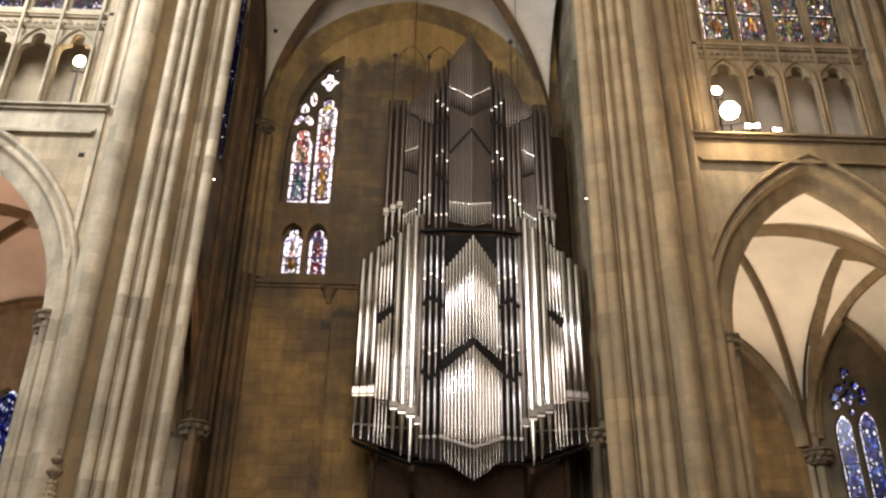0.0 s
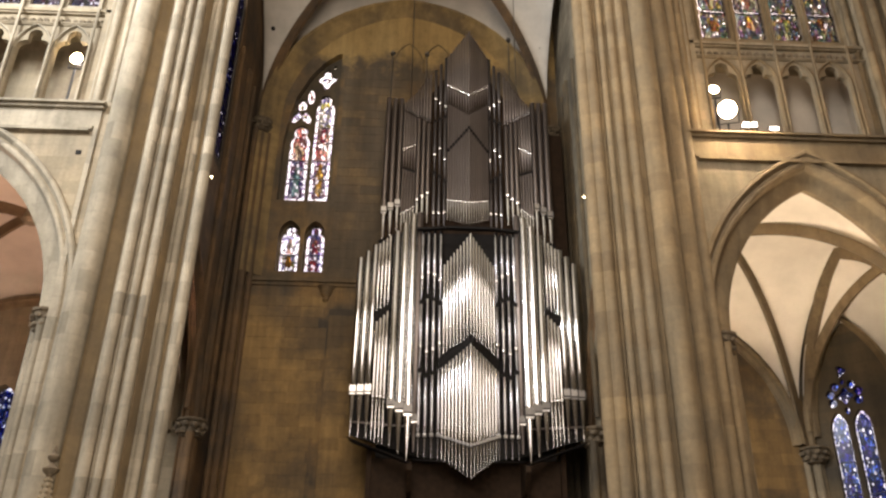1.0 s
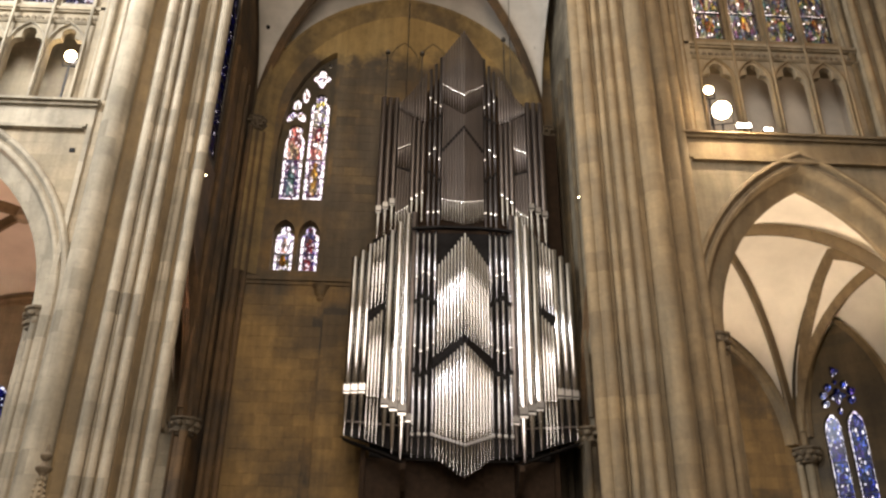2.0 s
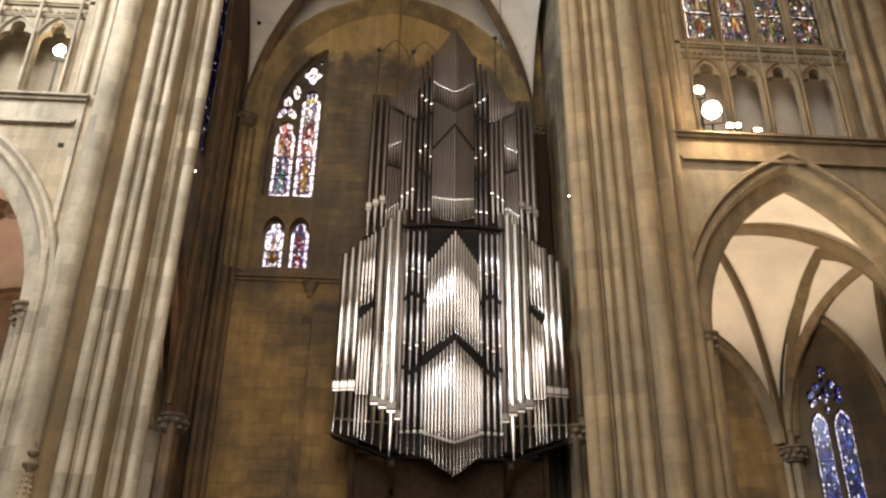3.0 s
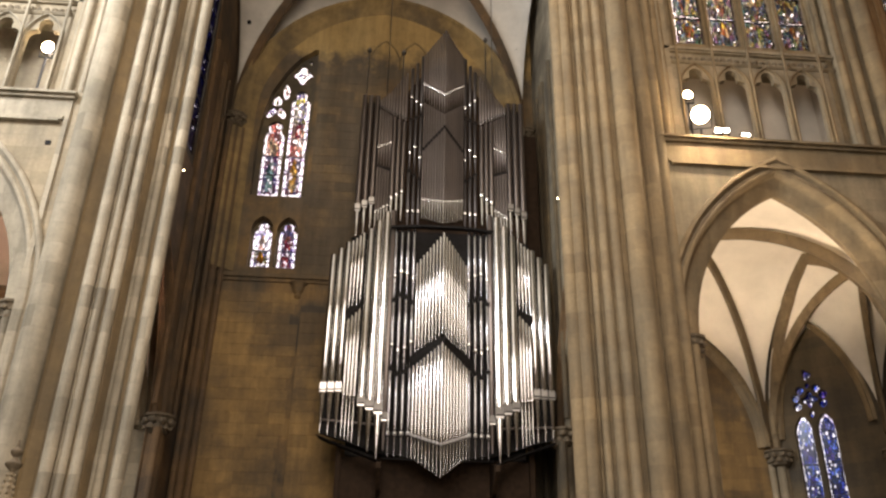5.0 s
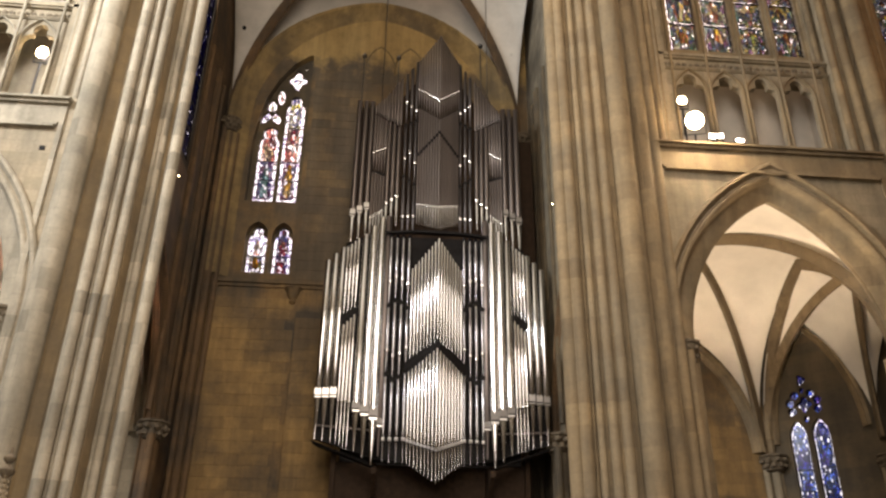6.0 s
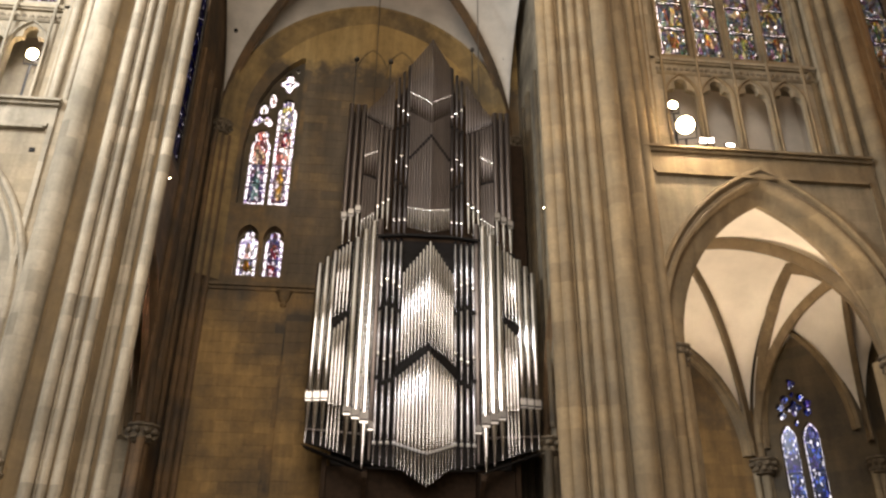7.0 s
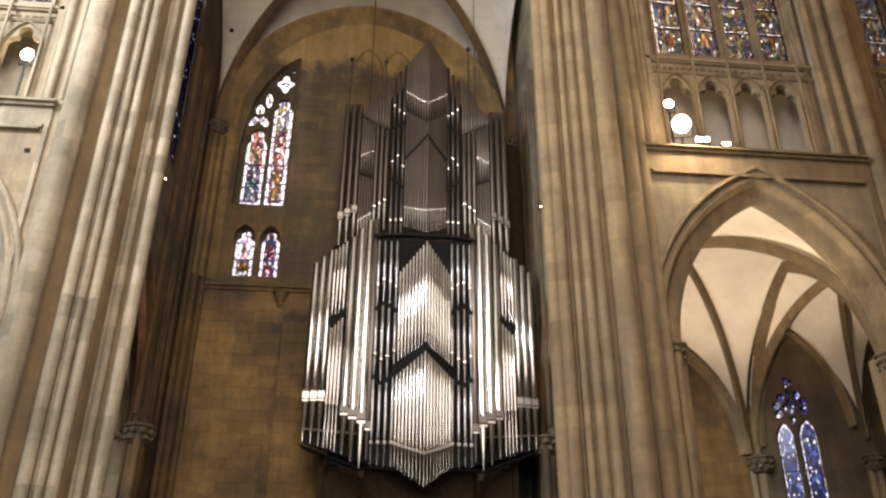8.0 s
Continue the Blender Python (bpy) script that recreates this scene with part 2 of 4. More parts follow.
FLOOR = masonry("floor_slabs", (0.5, 0.45, 0.37), (0.42, 0.38, 0.31), (0.3, 0.27, 0.22), block=(0.8, 0.8), rough=0.45)
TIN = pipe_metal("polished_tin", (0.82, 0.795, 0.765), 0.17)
# dimmer tin: the upper storey's dark reflections are put into the colour
TIN_DIM = pipe_metal("dim_tin", (0.265, 0.224, 0.203), 0.4)
ZINC = pipe_metal("dark_zinc", (0.42, 0.41, 0.42), 0.22)
# zinc again, coloured darker for the unlit upper ranks
ZINC_DIM = pipe_metal("dim_zinc", (0.12, 0.108, 0.105), 0.4)
# lip metal darkened to stand for plates that mirror the dark
LIP_DARK = pipe_metal("dark_lip", (0.2, 0.185, 0.17), 0.5)
TIN_LIP = pipe_metal("brushed_tin_lip", (0.6, 0.57, 0.53), 0.34)
MOUTH = pipe_metal("burnished_mouth", (0.93, 0.91, 0.87), 0.16)
BLACK = plain("black_lacquered_wood", (0.012, 0.0105, 0.01), 0.7, vary=0.3, scale=6, gloss=0.12)
# dark oak, its tone set to the organ's shadow on the wall
OAK_AND_SHADOW = plain("oak_and_shadow", (0.032, 0.019, 0.011), 0.75, vary=0.4, scale=5, gloss=0.12)
STEEL = plain("steel_cable", (0.12, 0.11, 0.1), 0.4, metal=1.0, bump=0)
IRON = plain("black_iron", (0.03, 0.03, 0.032), 0.5, metal=0.6, bump=0)
GLASS_MIXED = stained("stained_glass_mixed", [(0.13, 0.18, 0.26), (0.22, 0.13, 0.08), (0.36, 0.32, 0.16), (0.14, 0.22, 0.18), (0.17, 0.15, 0.18), (0.27, 0.25, 0.19), (0.2, 0.26, 0.32), (0.3, 0.2, 0.3), (0.36, 0.36, 0.3)], 19.0, lead=0.04, pale=0.025, white=0.8, stretch=0.55, dirt=0.5)
GLASS_NORTH = stained("stained_glass_north", [(0.18, 0.2, 0.42), (0.34, 0.17, 0.34), (0.24, 0.24, 0.28), (0.34, 0.36, 0.46), (0.42, 0.2, 0.22), (0.55, 0.53, 0.54)], 15.0, lead=0.04, pale=0.1, white=0.9, stretch=0.6, dirt=0.3)
GLASS_DEEP = stained("deep_blue_glass", [(0.01, 0.015, 0.16), (0.02, 0.03, 0.25), (0.05, 0.03, 0.12), (0.02, 0.06, 0.2)], 9.0, lead=0.07, pale=0.05, white=0.8)
GLASS_BLUE = stained("stained_glass_blue", [(0.06, 0.1, 0.45), (0.2, 0.3, 0.62), (0.07, 0.13, 0.55), (0.2, 0.11, 0.34), (0.36, 0.48, 0.72), (0.03, 0.05, 0.17), (0.42, 0.42, 0.58)], 19.0, lead=0.06, pale=0.13, white=0.95, stretch=0.4, dirt=0.4)
GLASS_CANOPY = stained("canopy_glass", [(0.75, 0.48, 0.44), (0.7, 0.62, 0.48), (0.45, 0.2, 0.2), (0.62, 0.6, 0.55), (0.8, 0.72, 0.68), (0.25, 0.2, 0.28)], 15.0, lead=0.04, pale=0.15, white=1.0, stretch=0.3, dirt=0.25)
GLASS_VIOLET = stained("violet_glass", [(0.3, 0.28, 0.55), (0.6, 0.58, 0.22), (0.28, 0.2, 0.42), (0.7, 0.7, 0.8), (0.42, 0.44, 0.6), (0.5, 0.5, 0.3)], 12.0, lead=0.04, pale=0.2, white=0.95, stretch=0.6, dirt=0.25)
GLASS_PALE = stained("pale_border_glass", [(0.85, 0.87, 0.95), (0.9, 0.88, 0.85), (0.75, 0.75, 0.95), (0.62, 0.55, 0.68)], 9.0, lead=0.02, pale=0.5, white=1.0, dirt=0.15)
GLASS_TEAL = stained("teal_robe_glass", [(0.2, 0.3, 0.3), (0.16, 0.26, 0.24), (0.32, 0.4, 0.42), (0.12, 0.17, 0.25), (0.4, 0.44, 0.42)], 15.0, lead=0.03, pale=0.18, white=0.8, stretch=0.35, dirt=0.2)
GLASS_GOLD = stained("gold_robe_glass", [(0.55, 0.38, 0.12), (0.42, 0.26, 0.07), (0.65, 0.5, 0.22), (0.3, 0.17, 0.06), (0.6, 0.55, 0.42)], 15.0, lead=0.03, pale=0.2, white=0.8, stretch=0.35, dirt=0.2)
GLASS_RED = stained("red_robe_glass", [(0.36, 0.06, 0.09), (0.22, 0.04, 0.1), (0.5, 0.16, 0.12), (0.2, 0.08, 0.2), (0.55, 0.35, 0.25)], 15.0, lead=0.03, pale=0.2, white=0.8, stretch=0.4, dirt=0.2)
GLASS_FIGURE = stained("figure_glass", [(0.12, 0.17, 0.24), (0.3, 0.15, 0.08), (0.42, 0.36, 0.14), (0.14, 0.22, 0.15), (0.26, 0.18, 0.18), (0.48, 0.44, 0.34)], 15.0, lead=0.03, pale=0.04, white=0.7, stretch=0.4, dirt=0.5)
BULB_WARM = glowing("warm_lamp_glass", (1.0, 0.8, 0.5), 26)
BULB_WHITE = glowing("white_lamp_glass", (1.0, 0.95, 0.88), 14)


# mesh helpers
def mesh_object(name, bm, mat, smooth=False):
    bmesh.ops.remove_doubles(bm, verts=bm.verts, dist=1e-5)
    bmesh.ops.recalc_face_normals(bm, faces=bm.faces)
    me = bpy.data.meshes.new(name)
    bm.to_mesh(me)
    bm.free()
    me.materials.append(mat)
    if smooth:
        me.polygons.foreach_set("use_smooth", [True] * len(me.polygons))
        me.set_sharp_from_angle(angle=radians(38))
    return new(name, me)


def part(name, bm, mat, parent, label="", smooth=False):
    ob = mesh_object(name, bm, mat, smooth)
    if parent:
        ob.parent = parent
    return tagged(ob, label)


def setting(name, bm, mat, label="", smooth=False):
    return tagged(mesh_object(name, bm, mat, smooth), label, kind="structure")


def thing(name, label, category, group="", kind=""):
    return tagged(new(name), label, category, group, kind)


def box(bm, x0, x1, y0, y1, z0, z1):
    v = [bm.verts.new((x, y, z)) for x in (x0, x1) for y in (y0, y1) for z in (z0, z1)]
    for f in ((0, 1, 3, 2), (4, 6, 7, 5), (0, 4, 5, 1), (2, 3, 7, 6), (0, 2, 6, 4), (1, 5, 7, 3)):
        bm.faces.new([v[i] for i in f])
    return bm


def beam(bm, a, b, w, h):
    """A square bar from a to b, w wide and h high."""
    a, b = Vector(a), Vector(b)
    d = (b - a).normalized()
    s = d.cross(Vector((0, 0, 1)))
    s = s.normalized() if s.length > 0.01 else Vector((1, 0, 0))
    u = s.cross(d)
    rings = [[bm.verts.new(p + s * i * w / 2 + u * j * h / 2) for i, j in ((-1, -1), (1, -1), (1, 1), (-1, 1))] for p in (a, b)]
    for i in range(4):
        bm.faces.new((rings[0][i], rings[0][(i + 1) % 4], rings[1][(i + 1) % 4], rings[1][i]))
    bm.faces.new(rings[0]), bm.faces.new(rings[1])
    return bm


def lathe(bm, profile, cx, cy, n=12):
    rings = []
    for r, z in profile:
        rings.append([bm.verts.new((cx + r * math.cos(2 * math.pi * i / n), cy + r * math.sin(2 * math.pi * i / n), z)) for i in range(n)])
    for a, b in zip(rings, rings[1:]):
        for i in range(n):
            bm.faces.new((a[i], a[(i + 1) % n], b[(i + 1) % n], b[i]))
    bm.faces.new(rings[0]), bm.faces.new(rings[-1])
    return bm


def arc(cx, half, zs, rise, d=0.0, n=14, k=0.72):
    """A pointed arch as (u, z), from one springing to the other, d metres outside the intrados."""
    half, rise = half + d, rise + k * d
    r = (half * half + rise * rise) / (2 * half)
    c = cx - half + r
    top = math.acos((cx - c) / r)
    left = [(c + r * math.cos(a), zs + r * math.sin(a)) for a in np.linspace(math.pi, top, n)]
    return left + [(2 * cx - u, z) for u, z in reversed(left[:-1])]


def frame_of(ox, oy, degrees):
    """Maps (u along a wall, v into the wall, z) to the world."""
    c, s = math.cos(radians(degrees)), math.sin(radians(degrees))
    return lambda u, v, z: (ox + c * u - s * v, oy + s * u + c * v, z)


def slab(bm, to, outline, holes, v0, v1):
    """A wall of the given outline with openings right through it."""
    edges = []
    for loop in [outline, *holes]:
        vs = [bm.verts.new(to(u, v0, z)) for u, z in loop]
        edges += [bm.edges.new((vs[i], vs[(i + 1) % len(vs)])) for i in range(len(vs))]
    faces = [g for g in bmesh.ops.triangle_fill(bm, use_beauty=True, edges=edges)["geom"] if isinstance(g, bmesh.types.BMFace)]
    out = bmesh.ops.extrude_face_region(bm, geom=faces)["geom"]
    shift = Vector(to(0, v1, 0)) - Vector(to(0, v0, 0))
    bmesh.ops.translate(bm, vec=shift, verts=[g for g in out if isinstance(g, bmesh.types.BMVert)])
    return bm


def notched(x0, x1, z1, cx, half, zs, rise, d=0.0, z0=0.0, k=0.72):
    """Outline of a wall from x0 to x1, up to z1, with an arched gap that starts at its foot."""
    line = arc(cx, half, zs, rise, d, k=k)
    return [(x0, z0), (x0, z1), (x1, z1), (x1, z0), (line[-1][0], z0)] + line[::-1] + [(line[0][0], z0)]


def opening(cx, half, z0, zs, rise):
    return [(cx - half, z0)] + arc(cx, half, zs, rise) + [(cx + half, z0)]


def moulding(bm, to, cx, half, zs, rise, profile, foot=None, k=0.72):
    """A swept arch moulding; profile: (distance outside the intrados, depth v). foot: legs go down to this height."""
    rows = []
    for d, v in profile:
        line = arc(cx, half, zs, rise, d, k=k)
        if foot is not None:
            line = [(line[0][0], foot)] + line + [(line[-1][0], foot)]
        rows.append([bm.verts.new(to(u, v, z)) for u, z in line])
    for a, b in zip(rows, rows[1:]):
        for i in range(len(a) - 1):
            bm.faces.new((a[i], a[i + 1], b[i + 1], b[i]))
    return bm


def roll(d, v, r, n=5):
    """Profile points of a half-round."""
    return [(d + r * math.cos(a), v - r * math.sin(a)) for a in np.linspace(0, math.pi, n + 1)]


def tube(bm, points, w, h):
    """A vault rib along points: chamfered bar, w wide, hanging h below the line."""
    prof = [(-w / 2, 0.06), (-w / 2, -h * 0.4), (-w * 0.24, -h * 0.72), (-w * 0.2, -h), (w * 0.2, -h), (w * 0.24, -h * 0.72), (w / 2, -h * 0.4), (w / 2, 0.06)]
    pts = [Vector(p) for p in points]
    flat = Vector((pts[-1].x - pts[0].x, pts[-1].y - pts[0].y, 0)).normalized()
    side = Vector((-flat.y, flat.x, 0))
    rings = []
    for i, p in enumerate(pts):
        d = (pts[min(i + 1, len(pts) - 1)] - pts[max(i - 1, 0)]).normalized()
        up = side.cross(d).normalized()
        if up.z < 0:
            up = -up
        if abs(up.z) < 1e-4:
            up = up if up.dot(flat) < 0 else -up
        rings.append([bm.verts.new(p + side * a + up * b) for a, b in prof])
    for a, b in zip(rings, rings[1:]):
        for i in range(len(prof) - 1):
            bm.faces.new((a[i], a[i + 1], b[i + 1], b[i]))
    return bm


def spring_line(a, k, zs, n=18):
    """Points of a rib from the springing a to the keystone k."""
    out = []
    for i in range(n + 1):
        s = 1 - math.cos(math.pi / 2 * i / n)
        out.append((a[0] + (k[0] - a[0]) * s, a[1] + (k[1] - a[1]) * s, zs + (k[2] - zs) * math.sin(math.pi / 2 * i / n)))
    return out


def vault(name, corners, key, zs, tops, label, rib_label, w=0.26, h=0.3, stone=None, skin=None):
    """Webs and ribs of one vault bay; tops: the height of the arch over each side."""
    bm, n = bmesh.new(), 20
    for i, a in enumerate(corners):
        b = corners[(i + 1) % len(corners)]
        half = math.dist(a, b) / 2
        line = arc(0, half, zs, tops[i] - zs, n=12)
        rows = []
        for u, z in line:
            s0 = (u + half) / (2 * half)
            px, py = a[0] + (b[0] - a[0]) * s0, a[1] + (b[1] - a[1]) * s0
            row = []
            for j in range(n + 1):
                s = 1 - math.cos(math.pi / 2 * j / n)
                row.append(bm.verts.new((px + (key[0] - px) * s, py + (key[1] - py) * s, z + (key[2] - z) * math.sin(math.pi / 2 * j / n))))
            rows.append(row)
        for r0, r1 in zip(rows, rows[1:]):
            for j in range(n):
                try:
                    bm.faces.new((r0[j], r1[j], r1[j + 1], r0[j + 1]))
                except ValueError:
                    pass
    bmesh.ops.remove_doubles(bm, verts=bm.verts, dist=1e-4)
    web = setting("ceiling_" + name, bm, skin or PLASTER, label, smooth=True)
    for a in corners:
        setting("vault_rib", tube(bmesh.new(), spring_line(a, key, zs), w, h), stone or STONE_TAN, rib_label, smooth=True)
    setting("keystone", lathe(bmesh.new(), [(0.2, key[2] - h - 0.12), (0.34, key[2] - h), (0.34, key[2] + 0.02)], key[0], key[1], 14), STONE_DRESSED, "carved round keystone where the vault ribs meet", smooth=True)
    return web


def capital(x, y, z, r, h, label="dark carved leaf capital on the wall shafts"):
    """A foliage capital: bell, lumpy leaves, moulded abacus."""
    cap = thing("capital", label, "capital", "carved capitals", "structure")
    part("bell", lathe(bmesh.new(), [(r * 0.8, z - h), (r * 0.95, z - h * 0.92), (r * 0.82, z - h * 0.85), (r * 0.9, z - h * 0.4), (r * 1.15, z - h * 0.1), (r * 1.15, z - h * 0.08)], x, y, 14), CARVED, cap, smooth=True)
    rng = random.Random(int((x * 7 + z) * 10))
    for ring in range(2):
        for i in range(9):
            a = 2 * math.pi * (i + ring * 0.5) / 9
            bm = bmesh.new()
            bmesh.ops.create_icosphere(bm, subdivisions=1, radius=r * 0.3)
            for v in bm.verts:
                v.co *= rng.uniform(0.75, 1.25)
            rr = r * (0.98 + ring * 0.2)
            bmesh.ops.translate(bm, vec=(x + rr * math.cos(a), y + rr * math.sin(a), z - h * (0.66 - ring * 0.36)), verts=bm.verts)
            part("leaf", bm, CARVED, cap)
    part("abacus", lathe(bmesh.new(), [(r * 1.18, z - h * 0.08), (r * 1.38, z - h * 0.02), (r * 1.38, z + h * 0.08), (r * 1.2, z + h * 0.14)], x, y, 8), CARVED, cap)
    return cap


def light_outline(cx, half, z0, zs, rise):
    return [(cx - half, z0)] + arc(cx, half, zs, rise, n=7) + [(cx + half, z0)]


def pane_row(to, win, cx, half, z0, zs, rise, v, glass, rows, figure=True, b=0.09):
    """One light of a leaded window: border strips, panes between saddle bars, coloured shapes."""
    outer = light_outline(cx, half, z0, zs, rise)
    inner = light_outline(cx, half - b, z0 + b, zs, rise * (half - b) / half)
    bm = bmesh.new()
    slab(bm, to, outer, [inner], v, v + 0.012)
    o = part("glass_border", bm, glass if glass == GLASS_DEEP else GLASS_PALE, win)
    o.visible_shadow = False
    step = (zs - z0 - b) / rows
    strip = 0.05 if glass == GLASS_MIXED else 0
    for i in range(rows):
        za, zb = z0 + b + i * step + (strip if i else 0), z0 + b + (i + 1) * step
        if i < rows - 1:
            loop = [(cx - half + b, za), (cx - half + b, zb - 0.03), (cx + half - b, zb - 0.03), (cx + half - b, za)]
        else:
            loop = [(cx - half + b, za)] + arc(cx, half - b, zs, rise * (half - b) / half, n=7) + [(cx + half - b, za)]
        holes = []
        if figure and i % 3 != 2:
            w, hh, zc = (half - b) * 0.55, step * 0.42, (za + zb) / 2
            holes = [[(cx + w * math.cos(a) * (0.8 + 0.2 * math.sin(a * 3)), zc + hh * math.sin(a)) for a in np.linspace(0, 2 * math.pi, 13)[:-1]]]
        o = part("pane", slab(bmesh.new(), to, loop, holes, v, v + 0.012), GLASS_CANOPY if glass == GLASS_NORTH and i % 3 == 2 else glass, win)
        o.visible_shadow = False
        for h in holes:
            o = part("pane", slab(bmesh.new(), to, h, [], v, v + 0.012), GLASS_FIGURE, win)
            o.visible_shadow = False
        if i < rows - 1:
            bm = bmesh.new()
            slab(bm, to, [(cx - half, zb - 0.03), (cx - half, zb), (cx + half, zb), (cx + half, zb - 0.03)], [], v - 0.03, v + 0.03)
            part("saddle_bar", bm, IRON, win)
            if strip:
                o = part("glass_border", slab(bmesh.new(), to, [(cx - half + b, zb), (cx - half + b, zb + strip), (cx + half - b, zb + strip), (cx + half - b, zb)], [], v, v + 0.012), GLASS_PALE, win)
                o.visible_shadow = False


def foiled(cx, half, z0, zs, rise, inset=0.0):
    """Outline of a light with rounded shoulders and a round foil at its head."""
    h, k = half - inset, rise / 0.7
    rc, zc = 0.25 * k - inset * 0.6, zs + 0.45 * k
    side = [(-h, z0 + inset), (-h, zs), (-h * 0.93, zs + 0.12 * k), (-h * 0.8, zs + 0.21 * k), (-h * 0.64, zs + 0.27 * k - inset * 0.4)]
    foil = [(rc * math.cos(a), zc + rc * math.sin(a)) for a in np.linspace(math.radians(213), math.radians(-33), 13)]
    return [(cx + x, z) for x, z in side + foil] + [(cx - x, z) for x, z in side[::-1]]


def figure_light(to, win, light, v, design, b=0.13):
    """A light of figure glass: white border, then panels from the sill up, each (height, ground, shape glass)."""
    cx, half, z0, zs, rise = light
    inner = foiled(*light, inset=b)
    part("glass_border", slab(bmesh.new(), to, foiled(*light), [inner], v, v + 0.012), GLASS_PALE, win).visible_shadow = False
    z = z0 + b
    w = half - b
    for i, (height, ground, robe) in enumerate(design):
        top = z + height
        if i == len(design) - 1:
            loop = [(cx - w, z)] + inner[1:-1] + [(cx + w, z)]
            top = zs
        else:
            loop = [(cx - w, z), (cx - w, top), (cx + w, top), (cx + w, z)]
        holes = []
        if robe:
            g = top - z
            holes = [[(cx + w * x, z + g * y) for x, y in ((-0.5, 0.1), (-0.48, 0.35), (-0.56, 0.6), (-0.36, 0.76), (-0.2, 0.92), (0.0, 0.97), (0.2, 0.92), (0.36, 0.74), (0.52, 0.55), (0.45, 0.3), (0.55, 0.1), (0.0, 0.06))]]
        part("pane", slab(bmesh.new(), to, loop, holes, v, v + 0.012), ground, win).visible_shadow = False
        for h in holes:
            part("pane", slab(bmesh.new(), to, h, [], v, v + 0.012), robe, win).visible_shadow = False
        bars = [top] if i < len(design) - 1 else []
        if robe and height > 1.2:
            bars.append((z + top) / 2)
        for s in bars:
            part("saddle_bar", slab(bmesh.new(), to, [(cx - half, s - 0.02), (cx - half, s + 0.02), (cx + half, s + 0.02), (cx + half, s - 0.02)], [], v - 0.03, v - 0.004), IRON, win)
        z = top


# ---- the north arm of the transept ----
HALF = 7.4
NORTH = frame_of(0, 33, 0)


def ring(cx, cz, rx, rz, n=12, lobes=0):
    pts = []
    for a in np.linspace(0, 2 * math.pi, n + 1)[:-1]:
        k = 1 + (0.22 * math.cos(lobes * a) if lobes else 0)
        pts.append((cx + rx * k * math.cos(a), cz + rz * k * math.sin(a)))
    return pts


def petal(cx, cz, rx, rz, lean):
    """A pointed tracery eye, leaning by so many degrees."""
    c, q = math.cos(radians(lean)), math.sin(radians(lean))
    pts = [(rx * math.cos(a) * abs(math.cos(a)) ** 0.35, rz * math.sin(a)) for a in np.linspace(0, 2 * math.pi, 17)[:-1]]
    return [(cx + x * c - z * q, cz + x * q + z * c) for x, z in pts]


bm = bmesh.new()
# the blocked half of the great window leaves a recess with one curved side
recess = [(-8.6, 20.7), (-8.62, 23.9), (-8.48, 25.3), (-8.2, 26.6), (-7.65, 27.85), (-7.0, 28.8), (-6.3, 29.4), (-6.12, 29.4), (-6.12, 20.7)]
lancets = [(-7.83, 0.42, 17.12, 18.95, 0.62), (-6.69, 0.4, 17.12, 18.95, 0.62)]
slab(bm, NORTH, [(-10.6, 0), (-10.6, 34), (5.3, 34), (5.3, 0)], [recess] + [opening(c, h + 0.06, z0 - 0.06, zs, r + 0.06) for c, h, z0, zs, r in lancets], 0, 0.4)
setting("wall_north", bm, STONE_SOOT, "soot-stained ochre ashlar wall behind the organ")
bm = bmesh.new()
tall = [(-7.88, 0.47, 20.92, 24.2, 0.95), (-6.79, 0.45, 20.95, 26.3, 0.76)]
eyes = [ring(-6.85, 28.07, 0.38, 0.5, 32, 4), petal(-7.56, 26.97, 0.17, 0.5, 4), petal(-7.96, 26.33, 0.22, 0.44, 0), petal(-8.16, 25.72, 0.2, 0.42, -28), petal(-7.72, 25.72, 0.2, 0.42, 28), ring(-6.5, 28.85, 0.1, 0.12, 8)]
# tracery colour darkened for its contrast with the bright glass
slab(bm, NORTH, [(-10.6, 15), (-10.6, 31), (-4, 31), (-4, 15)], [foiled(*t) for t in tall] + eyes + [foiled(*t) for t in lancets], 0.42, 0.62)
setting("window_tracery", bm, STONE_SOOT_SHADED, "stone tracery of the half-blocked north window, darkened as a silhouette")
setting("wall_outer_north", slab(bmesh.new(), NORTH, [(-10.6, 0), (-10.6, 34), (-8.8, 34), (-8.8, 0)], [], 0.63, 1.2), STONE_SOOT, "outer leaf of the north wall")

win = thing("window_1", "tall two-light stained-glass window with small tracery panes", "window", kind="structure")
figure_light(NORTH, win, tall[0], 0.5, [(2.12, GLASS_NORTH, GLASS_TEAL), (1.0, GLASS_CANOPY, None)])
figure_light(NORTH, win, tall[1], 0.5, [(2.1, GLASS_NORTH, GLASS_GOLD), (1.0, GLASS_CANOPY, None), (0.95, GLASS_CANOPY, GLASS_RED), (1.0, GLASS_VIOLET, None)])
for e in eyes:
    mx, mz = sum(x for x, z in e) / len(e), sum(z for x, z in e) / len(e)
    core = [(mx + (x - mx) * 0.42, mz + (z - mz) * 0.42) for x, z in e]
    part("pane", slab(bmesh.new(), NORTH, e, [core], 0.5, 0.512), GLASS_PALE, win).visible_shadow = False
    part("pane", slab(bmesh.new(), NORTH, core, [], 0.5, 0.512), GLASS_RED if abs(mx + 7.56) < 0.05 else GLASS_VIOLET, win).visible_shadow = False
win = thing("window_2", "pair of small stained-glass lancets with white borders", "window", kind="structure")
